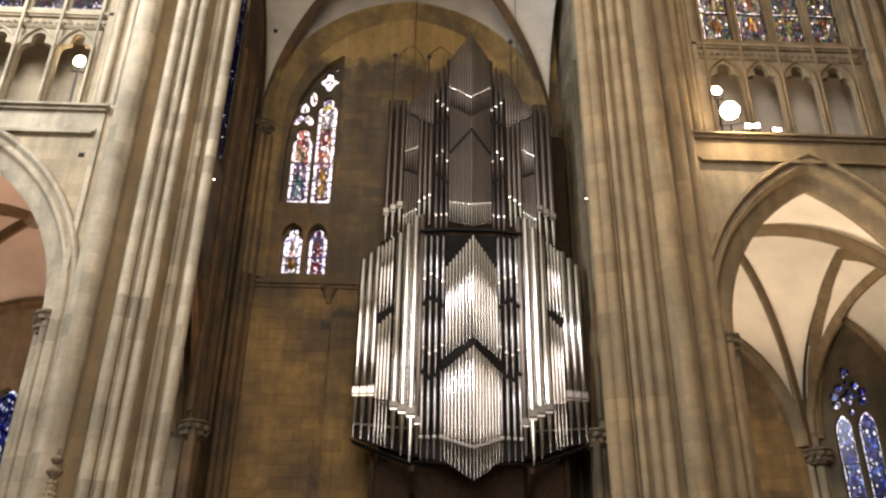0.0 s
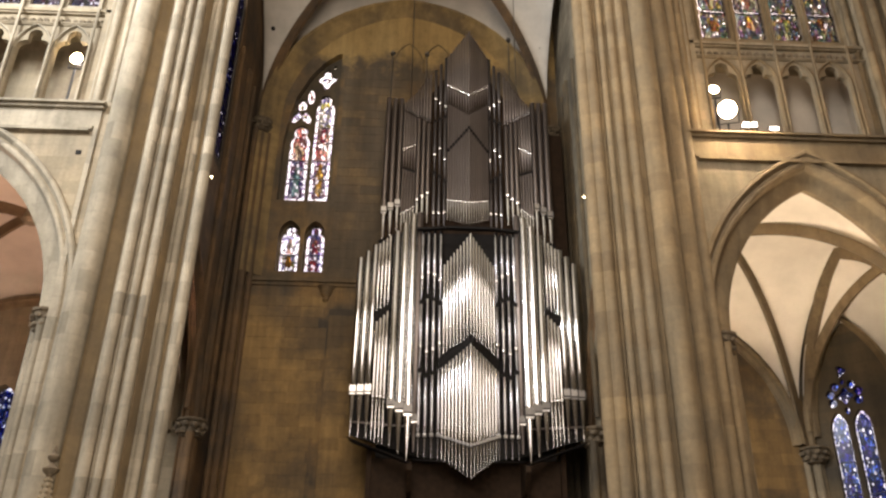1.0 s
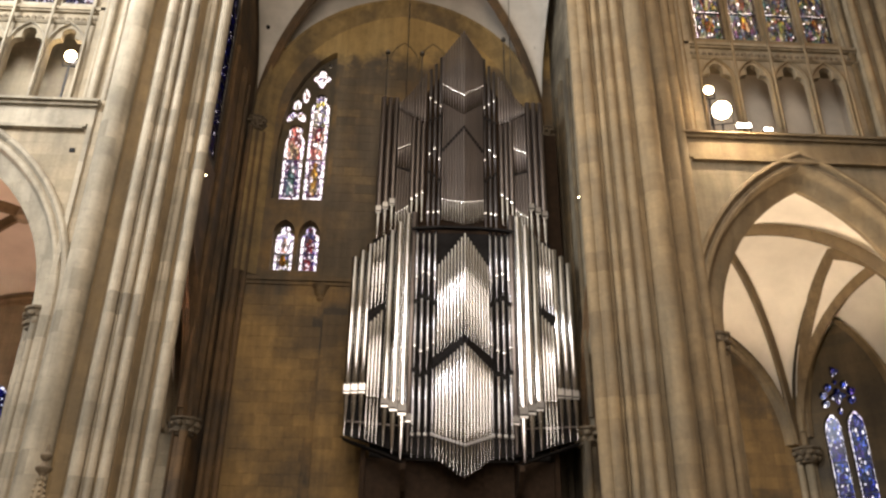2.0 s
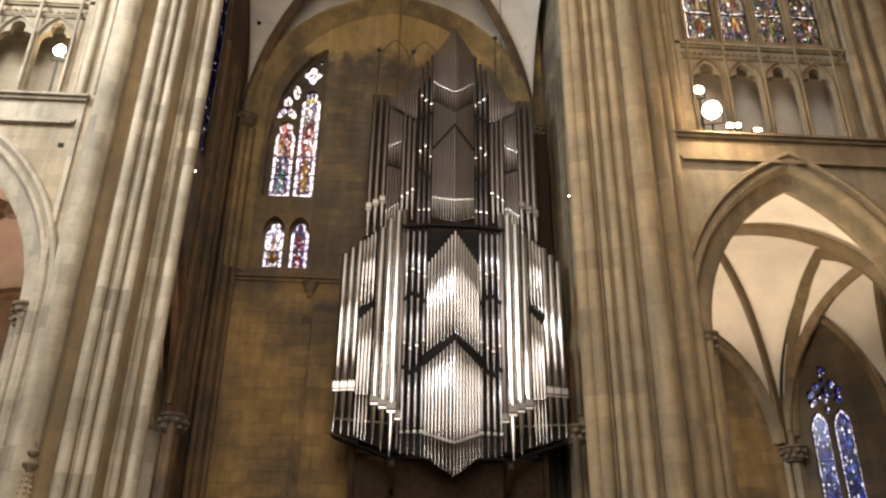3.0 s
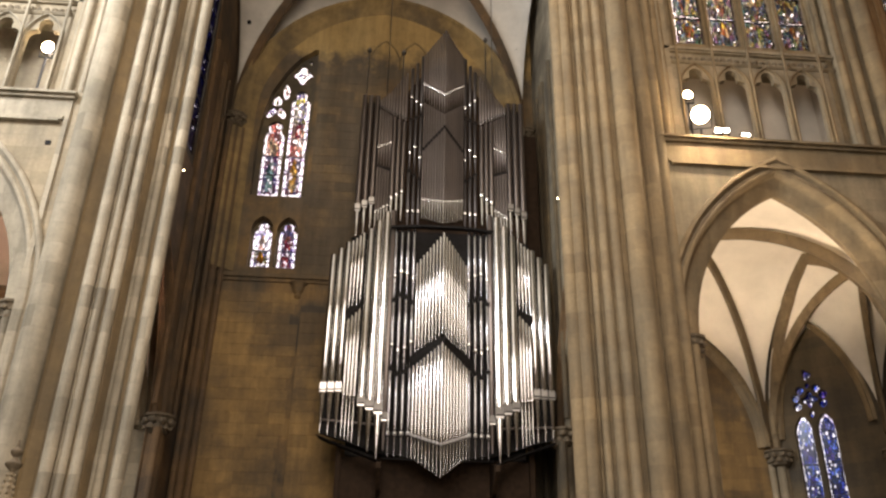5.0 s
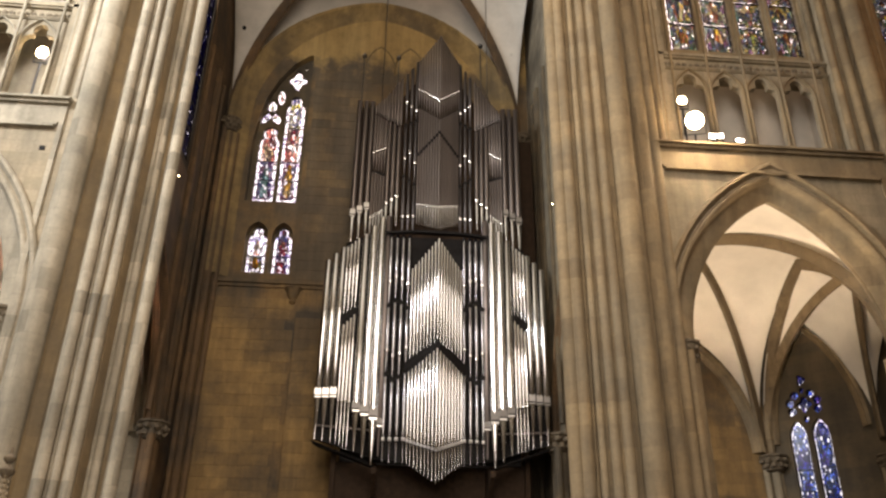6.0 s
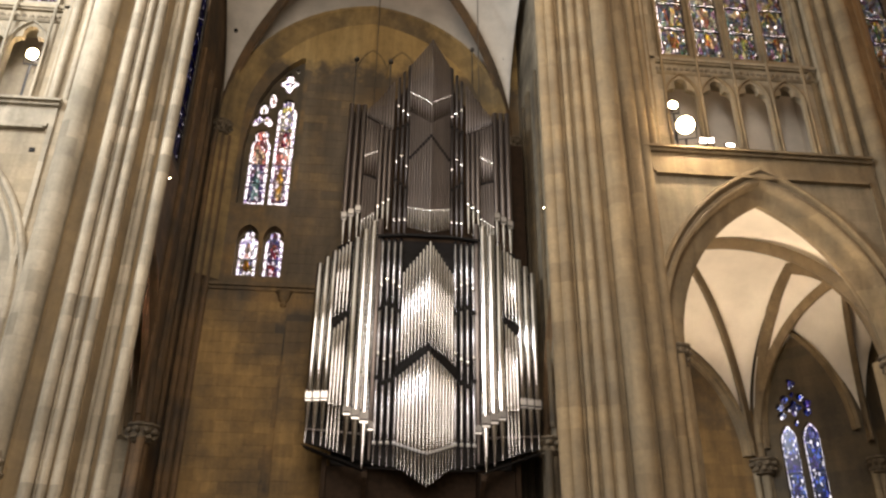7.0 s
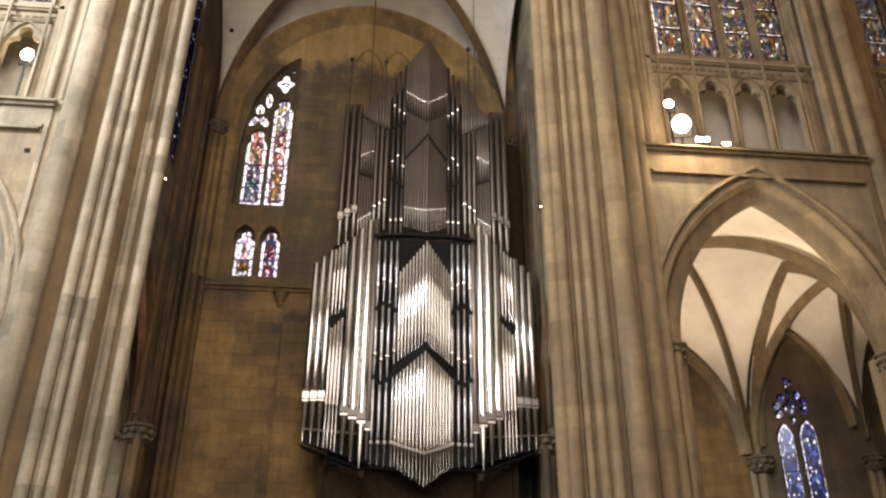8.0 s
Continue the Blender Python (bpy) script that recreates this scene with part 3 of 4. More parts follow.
figure_light(NORTH, win, lancets[0], 0.5, [(0.85, GLASS_VIOLET, GLASS_GOLD), (0.9, GLASS_PALE, GLASS_CANOPY)])
figure_light(NORTH, win, lancets[1], 0.5, [(0.85, GLASS_NORTH, GLASS_RED), (0.9, GLASS_NORTH, GLASS_RED)])

bm = bmesh.new()
moulding(bm, NORTH, -2.85, 6.95, 25.2, 7.5, [(0.0, -0.6), (-0.2, -0.58), (-0.28, -0.46), (-0.42, -0.4), (-0.6, -0.2), (-0.72, -0.16), (-0.95, 0.0)], foot=16.8)
setting("wall_arch", bm, OCHRE_BOUNCE, "moulded ochre wall arch under the transept vault", smooth=True)
bm = bmesh.new()
for z0, z1, d in ((16.35, 16.5, 0.1), (16.5, 16.66, 0.22), (16.66, 16.74, 0.14)):
    box(bm, -9.8, 4.5, 33 - d, 33.02, z0, z1)
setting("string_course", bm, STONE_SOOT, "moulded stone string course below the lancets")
bm = bmesh.new()
lathe(bm, [(0.06, 15.6), (0.16, 15.72), (0.12, 15.82), (0.24, 15.98), (0.28, 16.18), (0.4, 16.34)], -5.95, 33.0, 10)
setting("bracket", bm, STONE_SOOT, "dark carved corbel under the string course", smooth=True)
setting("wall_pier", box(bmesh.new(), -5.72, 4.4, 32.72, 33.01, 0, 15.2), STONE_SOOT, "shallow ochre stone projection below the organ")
# ashlar facing of the north wall, course by course
facing = tagged(new("wall_facing"), "coursed sooty ashlar blocks facing the north wall", kind="structure")


def block_mesh(w, h, stone, depth=0.016, edge=0.006):
    bm = bmesh.new()
    back = [bm.verts.new((x, 0.02, z)) for x, z in ((0, 0), (w, 0), (w, h), (0, h))]
    mid = [bm.verts.new((x, -depth + edge, z)) for x, z in ((0, 0), (w, 0), (w, h), (0, h))]
    top = [bm.verts.new((x, -depth, z)) for x, z in ((edge, edge), (w - edge, edge), (w - edge, h - edge), (edge, h - edge))]
    for a, q in ((back, mid), (mid, top)):
        for k in range(4):
            bm.faces.new((a[k], a[(k + 1) % 4], q[(k + 1) % 4], q[k]))
    bm.faces.new(top)
    bmesh.ops.recalc_face_normals(bm, faces=bm.faces)
    me = bpy.data.meshes.new("block")
    bm.to_mesh(me)
    bm.free()
    me.materials.append(stone)
    return me


COURSE = 0.48
LENGTHS = (0.62, 0.78, 0.95, 1.15)
MESHES = {(w, stone): block_mesh(w - 0.008, COURSE - 0.008, stone) for w in LENGTHS for stone in (STONE_BLOCK, STONE_BLOCK_HIGH)}
rng = random.Random(11)
for xa, xb, z0, z1, y in ((-9.3, -5.76, 5.3, 16.3, 33.0), (-5.7, -3.2, 5.3, 15.15, 32.72), (-5.92, -2.2, 16.8, 28.35, 33.0)):
    z = z0
    while z + COURSE <= z1 + 0.02:
        x = xa
        while x + LENGTHS[0] <= xb + 0.02:
            w = rng.choice([q for q in LENGTHS if x + q <= xb + 0.02])
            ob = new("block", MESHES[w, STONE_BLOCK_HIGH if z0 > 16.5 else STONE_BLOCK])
            ob.parent = facing
            ob.location = (x, y - 0.002 + rng.uniform(0, 0.006), z)
            x += w
        z += COURSE
# blind tracery on the wall high above the organ
bm = bmesh.new()
for x in (-2.75, -1.25):
    moulding(bm, NORTH, x, 0.72, 28.9, 1.3, [(0.06, 0.0), (0.04, -0.04), (-0.01, -0.04), (-0.03, 0.0)], foot=28.4)
setting("blind_tracery", bm, OCHRE_BOUNCE, "blind pointed tracery panels high on the ochre wall")

for side, wall in ((-1, "wall_west"), (1, "wall_east")):
    sx = CX + side * HALF

    def flank(u, v, z, side=side, sx=sx):
        return (sx + side * v, u, z)

    lights = [(25.05, 0.52, 19.5, 28.0, 0.9), (26.35, 0.52, 19.5, 28.6, 0.9), (27.65, 0.52, 19.5, 28.0, 0.9)]
    bm = bmesh.new()
    slab(bm, flank, notched(22.6, 33.0, 34, 26.2, 3.1, 9.2, 5.6), [opening(26.35, 2.1, 19.15, 27.6, 3.2)], 0, 0.18)
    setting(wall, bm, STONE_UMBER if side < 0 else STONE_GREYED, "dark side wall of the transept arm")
    bm = bmesh.new()
    slab(bm, flank, [(24.26, 19.16), (24.26, 27.7), (25.4, 30.0), (26.35, 30.7), (27.3, 30.0), (28.44, 27.7), (28.44, 19.16)], [opening(*t) for t in lights], 0.03, 0.13)
    setting("window_tracery", bm, STONE_DARK, "stone mullions of the side window, darkened as a silhouette")
    win = thing("window_3" if side < 0 else "window_4", "deep blue stained-glass side window in stone mullions", "window", kind="structure")
    for t in lights:
        pane_row(flank, win, *t, 0.08, GLASS_DEEP, 7, figure=False)
    bm = bmesh.new()
    moulding(bm, flank, 26.2, 3.1, 9.2, 5.6, [(0.75, 0.01), (0.75, -0.1)] + roll(0.6, -0.1, 0.1) + [(0.45, 0.0)] + roll(0.3, 0.05, 0.12) + [(0.12, 0.15)] + roll(0.0, 0.25, 0.08), foot=0.0)
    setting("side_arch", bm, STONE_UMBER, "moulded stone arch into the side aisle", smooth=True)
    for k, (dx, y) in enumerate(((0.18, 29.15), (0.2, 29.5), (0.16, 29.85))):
        setting("wall_shaft", lathe(bmesh.new(), [(0.16, 0), (0.16, 8.85)], sx - side * dx, y, 12), STONE_UMBER if side < 0 else STONE_SOOT_SHADED, "slender stone wall shaft", smooth=True)
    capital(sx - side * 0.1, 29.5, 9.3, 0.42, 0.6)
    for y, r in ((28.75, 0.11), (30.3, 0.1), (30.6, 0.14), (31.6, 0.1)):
        setting("wall_shaft", lathe(bmesh.new(), [(r, 9.6), (r, 26.0)], sx - side * 0.05, y, 12), STONE_UMBER if side < 0 else STONE_SOOT_SHADED, "slender stone wall shaft", smooth=True)
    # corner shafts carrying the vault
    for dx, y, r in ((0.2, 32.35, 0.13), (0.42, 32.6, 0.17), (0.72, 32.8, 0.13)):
        setting("wall_shaft", lathe(bmesh.new(), [(r, 0), (r, 24.2)], sx - side * dx, y, 12), STONE_UMBER if side < 0 else STONE_SOOT_SHADED, "slender stone corner shaft", smooth=True)
    capital(sx - side * 0.42, 32.6, 24.75, 0.36, 0.6)

x0, x1 = CX - HALF, CX + HALF
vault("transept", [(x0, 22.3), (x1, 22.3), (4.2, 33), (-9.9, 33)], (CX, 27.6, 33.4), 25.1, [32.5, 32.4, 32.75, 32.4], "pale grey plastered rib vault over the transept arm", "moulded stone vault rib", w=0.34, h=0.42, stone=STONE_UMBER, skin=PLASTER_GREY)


for (x, y, z), n in (((-9.59, 31.938, 29.978), (-0.359, 0.814, 0.456)), ((3.976, 32.236, 29.614), (0.141, 0.911, 0.386))):
    bm = bmesh.new()
    bmesh.ops.create_cone(bm, cap_ends=True, segments=12, radius1=0.11, radius2=0.11, depth=0.06)
    bm.transform(Matrix.Translation((x, y, z)) @ Vector(n).to_track_quat("Z", "Y").to_matrix().to_4x4())
    setting("vault_hole", bm, BLACK, "small round bell-rope hole in the vault web")


# ---- arcade walls of the crossing ----
def pipe_shaft(x, y, r, z0, z1, mat=None):
    return lathe(bmesh.new(), [(r, z0), (r, z1)], x, y, 16)


def crossing_pier(side):
    X = (lambda d: CX + side * d)
    pier = thing("crossing_pier", "great clustered limestone pier with rolls and hollows" if side > 0 else "great pale clustered limestone pier with weathered courses", "pier", "crossing piers", "structure")
    plan = [(7.3, 23.2), (6.0, 21.6), (6.75, 21.1), (7.5, 20.88), (8.4, 21.1), (9.3, 21.58), (9.3, 23.2)]
    if side < 0:
        # deep hollows between the rolls
        plan = [(7.3, 23.2), (6.0, 21.6), (6.2, 21.56), (6.55, 21.4), (6.66, 21.12), (6.95, 21.05), (7.27, 20.98), (7.55, 20.95), (7.66, 21.1), (7.9, 21.3), (8.15, 21.2), (8.3, 21.0), (8.8, 21.2), (9.3, 21.58), (9.3, 23.2)]
    bm = bmesh.new()
    rings = [[bm.verts.new((X(d), y, z)) for d, y in plan] for z in (0, 34)]
    for i in range(len(plan)):
        j = (i + 1) % len(plan)
        bm.faces.new((rings[0][i], rings[0][j], rings[1][j], rings[1][i]))
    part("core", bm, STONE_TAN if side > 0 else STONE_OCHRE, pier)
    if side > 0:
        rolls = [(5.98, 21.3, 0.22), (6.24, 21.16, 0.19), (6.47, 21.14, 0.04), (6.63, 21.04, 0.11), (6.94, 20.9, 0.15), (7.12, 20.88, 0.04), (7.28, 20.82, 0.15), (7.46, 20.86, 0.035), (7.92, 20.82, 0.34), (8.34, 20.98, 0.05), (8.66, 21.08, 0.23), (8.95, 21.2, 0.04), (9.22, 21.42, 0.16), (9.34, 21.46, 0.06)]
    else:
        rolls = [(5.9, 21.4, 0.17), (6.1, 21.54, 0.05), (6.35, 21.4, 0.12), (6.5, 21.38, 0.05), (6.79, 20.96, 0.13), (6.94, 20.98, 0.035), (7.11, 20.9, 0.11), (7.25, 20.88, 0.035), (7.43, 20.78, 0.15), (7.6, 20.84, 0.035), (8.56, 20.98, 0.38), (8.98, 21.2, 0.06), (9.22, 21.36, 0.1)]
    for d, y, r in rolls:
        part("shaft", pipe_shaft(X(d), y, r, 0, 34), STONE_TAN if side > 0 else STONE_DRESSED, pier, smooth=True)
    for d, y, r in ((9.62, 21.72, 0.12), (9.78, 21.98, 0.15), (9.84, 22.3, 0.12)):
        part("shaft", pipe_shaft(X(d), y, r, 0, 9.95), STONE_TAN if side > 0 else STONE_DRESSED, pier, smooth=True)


def triforium_hole(c):
    w, z1 = 0.56, 19.92
    pts = [(c - w, 17.1), (c - w, z1)]
    pts += [(c - 0.27 - 0.29 * math.cos(a), z1 + 0.3 * math.sin(a)) for a in np.linspace(0.3, 1.7, 5)]
    pts += [(c + 0.24 * math.cos(a), z1 + 0.5 + 0.25 * math.sin(a)) for a in np.linspace(math.pi * 1.12, -math.pi * 0.12, 9)]
    pts += [(c + 0.27 + 0.29 * math.cos(a), z1 + 0.3 * math.sin(a)) for a in np.linspace(1.7, 0.3, 5)]
    return pts + [(c + w, z1), (c + w, 17.1)]


def nave_bay(side, off, number):
    """One bay of the main wall: pointed arcade arch, cornice, triforium, tall window."""
    def to(u, v, z):
        x = u + off
        return (x if side > 0 else 2 * CX - x, (21.5 if side > 0 else 21.08) + v, z)

    where = "choir" if side > 0 else "nave"
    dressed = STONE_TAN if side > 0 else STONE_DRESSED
    ca, half, zs, rise = 10.34, 3.1, 10.25, 5.04
    bm = bmesh.new()
    slab(bm, to, notched(6.3, 15.0, 17.2, ca, half, zs, rise, 0.72, k=1.13), [], 0.05, 0.45)
    setting("wall_" + where, bm, STONE, "limestone spandrel wall over the arcade arch")
    bm = bmesh.new()
    slab(bm, to, notched(6.3, 15.0, 17.2, ca, half, zs, rise, 0.46, k=1.13), [], 0.46, 1.2)
    setting("wall_" + where, bm, STONE, "inner leaf of the arcade wall")
    bm = bmesh.new()
    prof = [(1.06, 0.06), (1.06, -0.05), (1.01, -0.11), (0.93, -0.12), (0.87, -0.06), (0.84, 0.03), (0.8, 0.08)] + roll(0.69, 0.07, 0.1) + [(0.57, 0.15), (0.53, 0.25), (0.5, 0.28), (0.3, 0.33), (0.1, 0.4), (0.0, 0.46), (0.02, 0.58), (0.3, 0.85), (0.47, 1.19)]
    moulding(bm, to, ca, half, zs, rise, prof, foot=0.0, k=1.13)
    setting("arcade_arch", bm, dressed, "moulded pointed arcade arch of pale limestone", smooth=True)
    # jambs of the arch below the springing
    for c, s in ((ca - half, -1), (ca + half, 1)):
        bm = bmesh.new()
        slab(bm, to, [(c, 0), (c, zs), (c + s * 0.9, zs), (c + s * 0.9, 0)], [], 0.52, 1.18)
        setting("arch_jamb", bm, dressed, "dressed limestone jamb of the arcade arch")
        x, y, _ = to(c + s * 0.15, 0.4, 0)
        for du, v, r in ((0.05, 0.5, 0.13), (0.28, 0.26, 0.11)):
            x, y, _ = to(c + s * du, v, 0)
            setting("wall_shaft", lathe(bmesh.new(), [(r, 0), (r, 9.95)], x, y, 12), dressed, "slender limestone jamb shaft", smooth=True)
        x, y, _ = to(c + s * 0.24, 0.5, 0)
        capital(x, y, 10.22, 0.3, 0.62, "dark carved leaf capital at the arch springing")
    # panel borders, cornice and ledge
    bm = bmesh.new()
    for u0, u1, v, z0, z1 in ((6.6, 14.3, -0.02, 16.42, 17.04), (6.85, 14.0, -0.12, 16.2, 16.3), (6.78, 14.08, -0.06, 16.3, 16.42), (6.55, 14.3, -0.14, 17.04, 17.14), (6.5, 14.3, -0.26, 17.14, 17.2), (6.5, 14.3, -0.18, 17.2, 17.28), (6.6, 6.74, -0.02, 0.2, 16.42), (14.1, 14.3, -0.02, 0.2, 16.42)):
        a, b = to(u0, v, z0), to(u1, 0.3 if z0 < 17.2 else 1.0, z1)
        dz = -0.19
        box(bm, min(a[0], b[0]), max(a[0], b[0]), a[1], b[1], z0 + dz, z1 + dz)
    setting("cornice", bm, dressed, "moulded limestone cornice above the arcade")
    # triforium
    holes = [triforium_hole(8.5 + 1.31 * i) for i in range(4)]
    bm = bmesh.new()
    slab(bm, to, [(7.2, 17.0), (7.2, 20.84), (13.7, 20.84), (13.7, 17.0)], holes, 0.8, 1.02)
    setting("triforium", bm, STONE, "row of trefoil-headed triforium openings")
    bm = bmesh.new()
    for i in range(4):
        c = 8.5 + 1.31 * i
        moulding(bm, to, c, 0.58, 19.88, 0.95, [(0.07, 0.81), (0.06, 0.72), (-0.0, 0.7), (-0.04, 0.81)], foot=17.28)
    for i in range(5):
        c = 7.89 + 1.31 * i
        a = to(c - 0.05, 0.62, 0)
        lathe(bm, [(0.09, 17.28), (0.09, 17.45), (0.05, 17.5), (0.05, 21.5)], a[0], a[1], 8)
    setting("triforium_shaft", bm, dressed, "thin shafts and hood mouldings of the triforium", smooth=True)
    a, e = to(6.4, 1.0, 0), to(14.0, 2.3, 0)
    setting("floor_passage", box(bmesh.new(), min(a[0], e[0]), max(a[0], e[0]), a[1], e[1], 16.95, 17.08), STONE, "stone floor of the triforium passage")
    bm = bmesh.new()
    slab(bm, to, [(6.0, 17.0), (6.0, 21.5), (15.2, 21.5), (15.2, 17.0)], [], 2.3, 2.5)
    for u in (6.9, 13.6):
        slab(bm, to, [(u, 17.0), (u, 21.5), (u + 0.2, 21.5), (u + 0.2, 17.0)], [], 1.0, 2.32)
    # east wall gets paler plaster so that it reads as lamplit
    setting("wall_passage", bm, PLASTER_GREY if side > 0 else STONE, "back wall of the triforium passage")
    bm = bmesh.new()
    slab(bm, to, [(7.2, 20.85), (7.2, 21.55), (13.7, 21.55), (13.7, 20.85)], [], 0.86, 1.6)
    for z0, z1, v in ((20.85, 20.9, 0.74), (20.9, 20.95, 0.7), (21.36, 21.42, 0.74), (21.42, 21.55, 0.68)):
        slab(bm, to, [(7.2, z0), (7.2, z1), (13.7, z1), (13.7, z0)], [], v, 0.9)
    setting("frieze", bm, STONE, "carved stone band below the high window")
    rng = random.Random(5)
    for i in range(26):
        c = 7.45 + 0.24 * i
        m = bmesh.new()
        bmesh.ops.create_icosphere(m, subdivisions=1, radius=0.12)
        for v in m.verts:
            v.co *= rng.uniform(0.7, 1.2)
        bmesh.ops.translate(m, vec=to(c, 0.86, 21.1), verts=m.verts)
        setting("frieze_leaf", m, CARVED, "small carved leaf of the stone frieze")
    # high window
    lights = [(8.7 + 1.355 * i, 0.53, 22.1, 28.5, 0.9) for i in range(4)]
    bm = bmesh.new()
    slab(bm, to, [(7.6, 21.5), (7.6, 31.5), (14.0, 31.5), (14.0, 21.5)], [opening(*t) for t in lights], 1.15, 1.4)
    for i in range(5):
        c = 8.03 + 1.355 * i
        slab(bm, to, [(c - 0.05, 21.6), (c - 0.05, 31), (c + 0.05, 31), (c + 0.05, 21.6)], [], 1.0, 1.2)
    setting("window_tracery", bm, dressed, "grey stone mullions of the high window")
    win = thing("window_%d" % number, "high four-light stained-glass window with jewel-coloured panes", "window", kind="structure")
    for t in lights:
        pane_row(to, win, *t, 1.25, GLASS_MIXED if side > 0 else GLASS_NORTH, 5, b=0.06)
    bm = bmesh.new()
    slab(bm, to, [(6.4, 31.5), (6.4, 34), (15.0, 34), (15.0, 31.5)], [], 0.9, 1.6)
    setting("wall_" + where, bm, STONE, "wall above the high window")
    # wall strips and shaft bundle between the bays
    for u0, u1, v in ((6.3, 7.25, 0.35), (7.25, 7.62, 0.68), (7.62, 7.86, 1.1), (13.42, 13.75, 0.95), (13.75, 16.0, 0.5)):
        a = to(u0, v, 0), to(u1, 1.5, 0)
        bm = bmesh.new()
        box(bm, min(a[0][0], a[1][0]), max(a[0][0], a[1][0]), a[0][1], a[1][1], 17.28, 34)
        setting("wall_strip", bm, STONE, "stepped limestone jamb beside the high window")
    for u, v, r in ((7.0, 0.3, 0.13), (7.36, 0.72, 0.1), (13.55, 0.85, 0.11), (13.85, 0.5, 0.14), (14.25, 0.32, 0.16), (14.75, 0.02, 0.3), (15.3, 0.32, 0.16), (15.75, 0.5, 0.14)):
        x, y, _ = to(u, v, 0)
        low = 0 if u in (14.25, 14.75, 15.3) else 17.28
        setting("wall_shaft", pipe_shaft(x, y, r, low, 34), dressed, "limestone wall shaft between the bays", smooth=True)


for side in (1, -1):
    crossing_pier(side)
nave_bay(1, 0.0, 5)
nave_bay(-1, 0.0, 6)
nave_bay(1, 8.4, 7)
setting("putlog_hole", box(bmesh.new(), -12.42, -12.26, 21.1, 21.14, 15.23, 15.37), BLACK, "small square putlog hole in the wall")


# ---- aisles behind the arcade ----
def aisle(side):
    X = (lambda x: x if side > 0 else 2 * CX - x)

    def outer(u, v, z):
        return (X(u), 31 + v, z)

    tag = "east" if side > 0 else "west"
    far = 13.6 if side > 0 else 17.0
    wc = 9.7 if side > 0 else 13.2
    lights = [(wc - 0.8, 0.62, 3.5, 10.0, 1.0), (wc + 0.8, 0.62, 3.5, 10.0, 1.0)]
    outline = [(5.2, 0), (5.2, 18), (13.45 if side > 0 else 24, 18), (13.45 if side > 0 else 24, 0)]
    holes = [opening(*t) for t in lights]
    if side < 0:
        holes += [opening(t[0] + 7.3, *t[1:]) for t in lights]
    setting("wall_aisle_" + tag, slab(bmesh.new(), outer, outline, holes, 0, 0.5), STONE_SOOT if side > 0 else STONE, "plain outer wall of the side aisle")
    win = thing("window_8" if side > 0 else "window_9", "tall stained-glass aisle window with violet panes", "window", kind="structure")
    for t in lights:
        pane_row(outer, win, *t, 0.3, GLASS_BLUE, 6, figure=False)
    if side < 0:
        for t in lights:
            pane_row(outer, win, t[0] + 7.3, *t[1:], 0.3, GLASS_BLUE, 6, figure=False)
    corners = [(X(6.7), 22.7), (X(14.6 if side > 0 else 14.2), 22.7), (X(13.2 if side > 0 else far), 31), (X(5.7), 31)]
    vault("aisle_" + tag, corners, (X(9.4 if side > 0 else 10.9), 26.8, 16.28 if side > 0 else 16.25), 9.6, [15.75, 15.75, 14.8, 15.6], "cream plastered rib vault of the side aisle", "moulded stone aisle rib", w=0.27, h=0.34, stone=RIB)
    bm = bmesh.new()
    a, b = (X(14.2), 22.7), (X(far), 31)
    half = math.dist(a, b) / 2
    pts = [(a[0] + (b[0] - a[0]) * (u + half) / (2 * half), a[1] + (b[1] - a[1]) * (u + half) / (2 * half), z) for u, z in arc(0, half, 9.6, 6.15, n=16)]
    setting("transverse_arch", tube(bm, pts, 0.38, 0.4), RIB, "moulded transverse arch between two aisle bays", smooth=True)
    bm = bmesh.new()
    ac, ah = (9.27, 3.84) if side > 0 else ((far + 5.7) / 2, (far - 5.7) / 2)
    moulding(bm, outer, ac, ah, 9.3, 5.25, [(0.0, -0.3), (-0.16, -0.3), (-0.2, -0.16), (-0.36, -0.1), (-0.4, 0.0)])
    setting("wall_arch", bm, STONE_TAN, "moulded wall arch under the aisle vault", smooth=True)
    for dx, y, r in ((-0.28, 30.9, 0.13), (0.0, 30.72, 0.17), (0.26, 30.85, 0.13)):
        setting("wall_shaft", lathe(bmesh.new(), [(r, 0), (r, 8.65)], X(far - 0.2 + dx), y, 12), STONE, "stone aisle wall shaft", smooth=True)
    capital(X(far - 0.2), 30.75, 9.1, 0.4, 0.55, "dark carved capital on the aisle wall shafts")


aisle(1)
aisle(-1)
# polygonal end of the choir aisle
ends = [(13.4, 31.0), (16.5, 28.0), (16.6, 24.2)]
APSE = frame_of(13.4, 31.0, math.degrees(math.atan2(-3.0, 3.1)))
length = math.dist(ends[0], ends[1])
WC = 1.62
lights = [(WC - 0.42, 0.32, 2.5, 9.75, 0.66), (WC + 0.42, 0.32, 2.5, 9.75, 0.66)]
eyes = [ring(WC, 11.0, 0.27, 0.27, 24, 4), ring(WC + 0.03, 11.98, 0.17, 0.2, 18, 3)]
eyes += [ring(WC + 0.53 * math.cos(a), 11.0 + 0.5 * math.sin(a), 0.17, 0.17, 10) for a in (0.25, 0.95, math.pi - 0.95, math.pi - 0.25, math.pi + 0.45, -0.45)]
eyes += [ring(WC, 11.56, 0.1, 0.12, 8), ring(WC, 10.42, 0.1, 0.14, 8)]
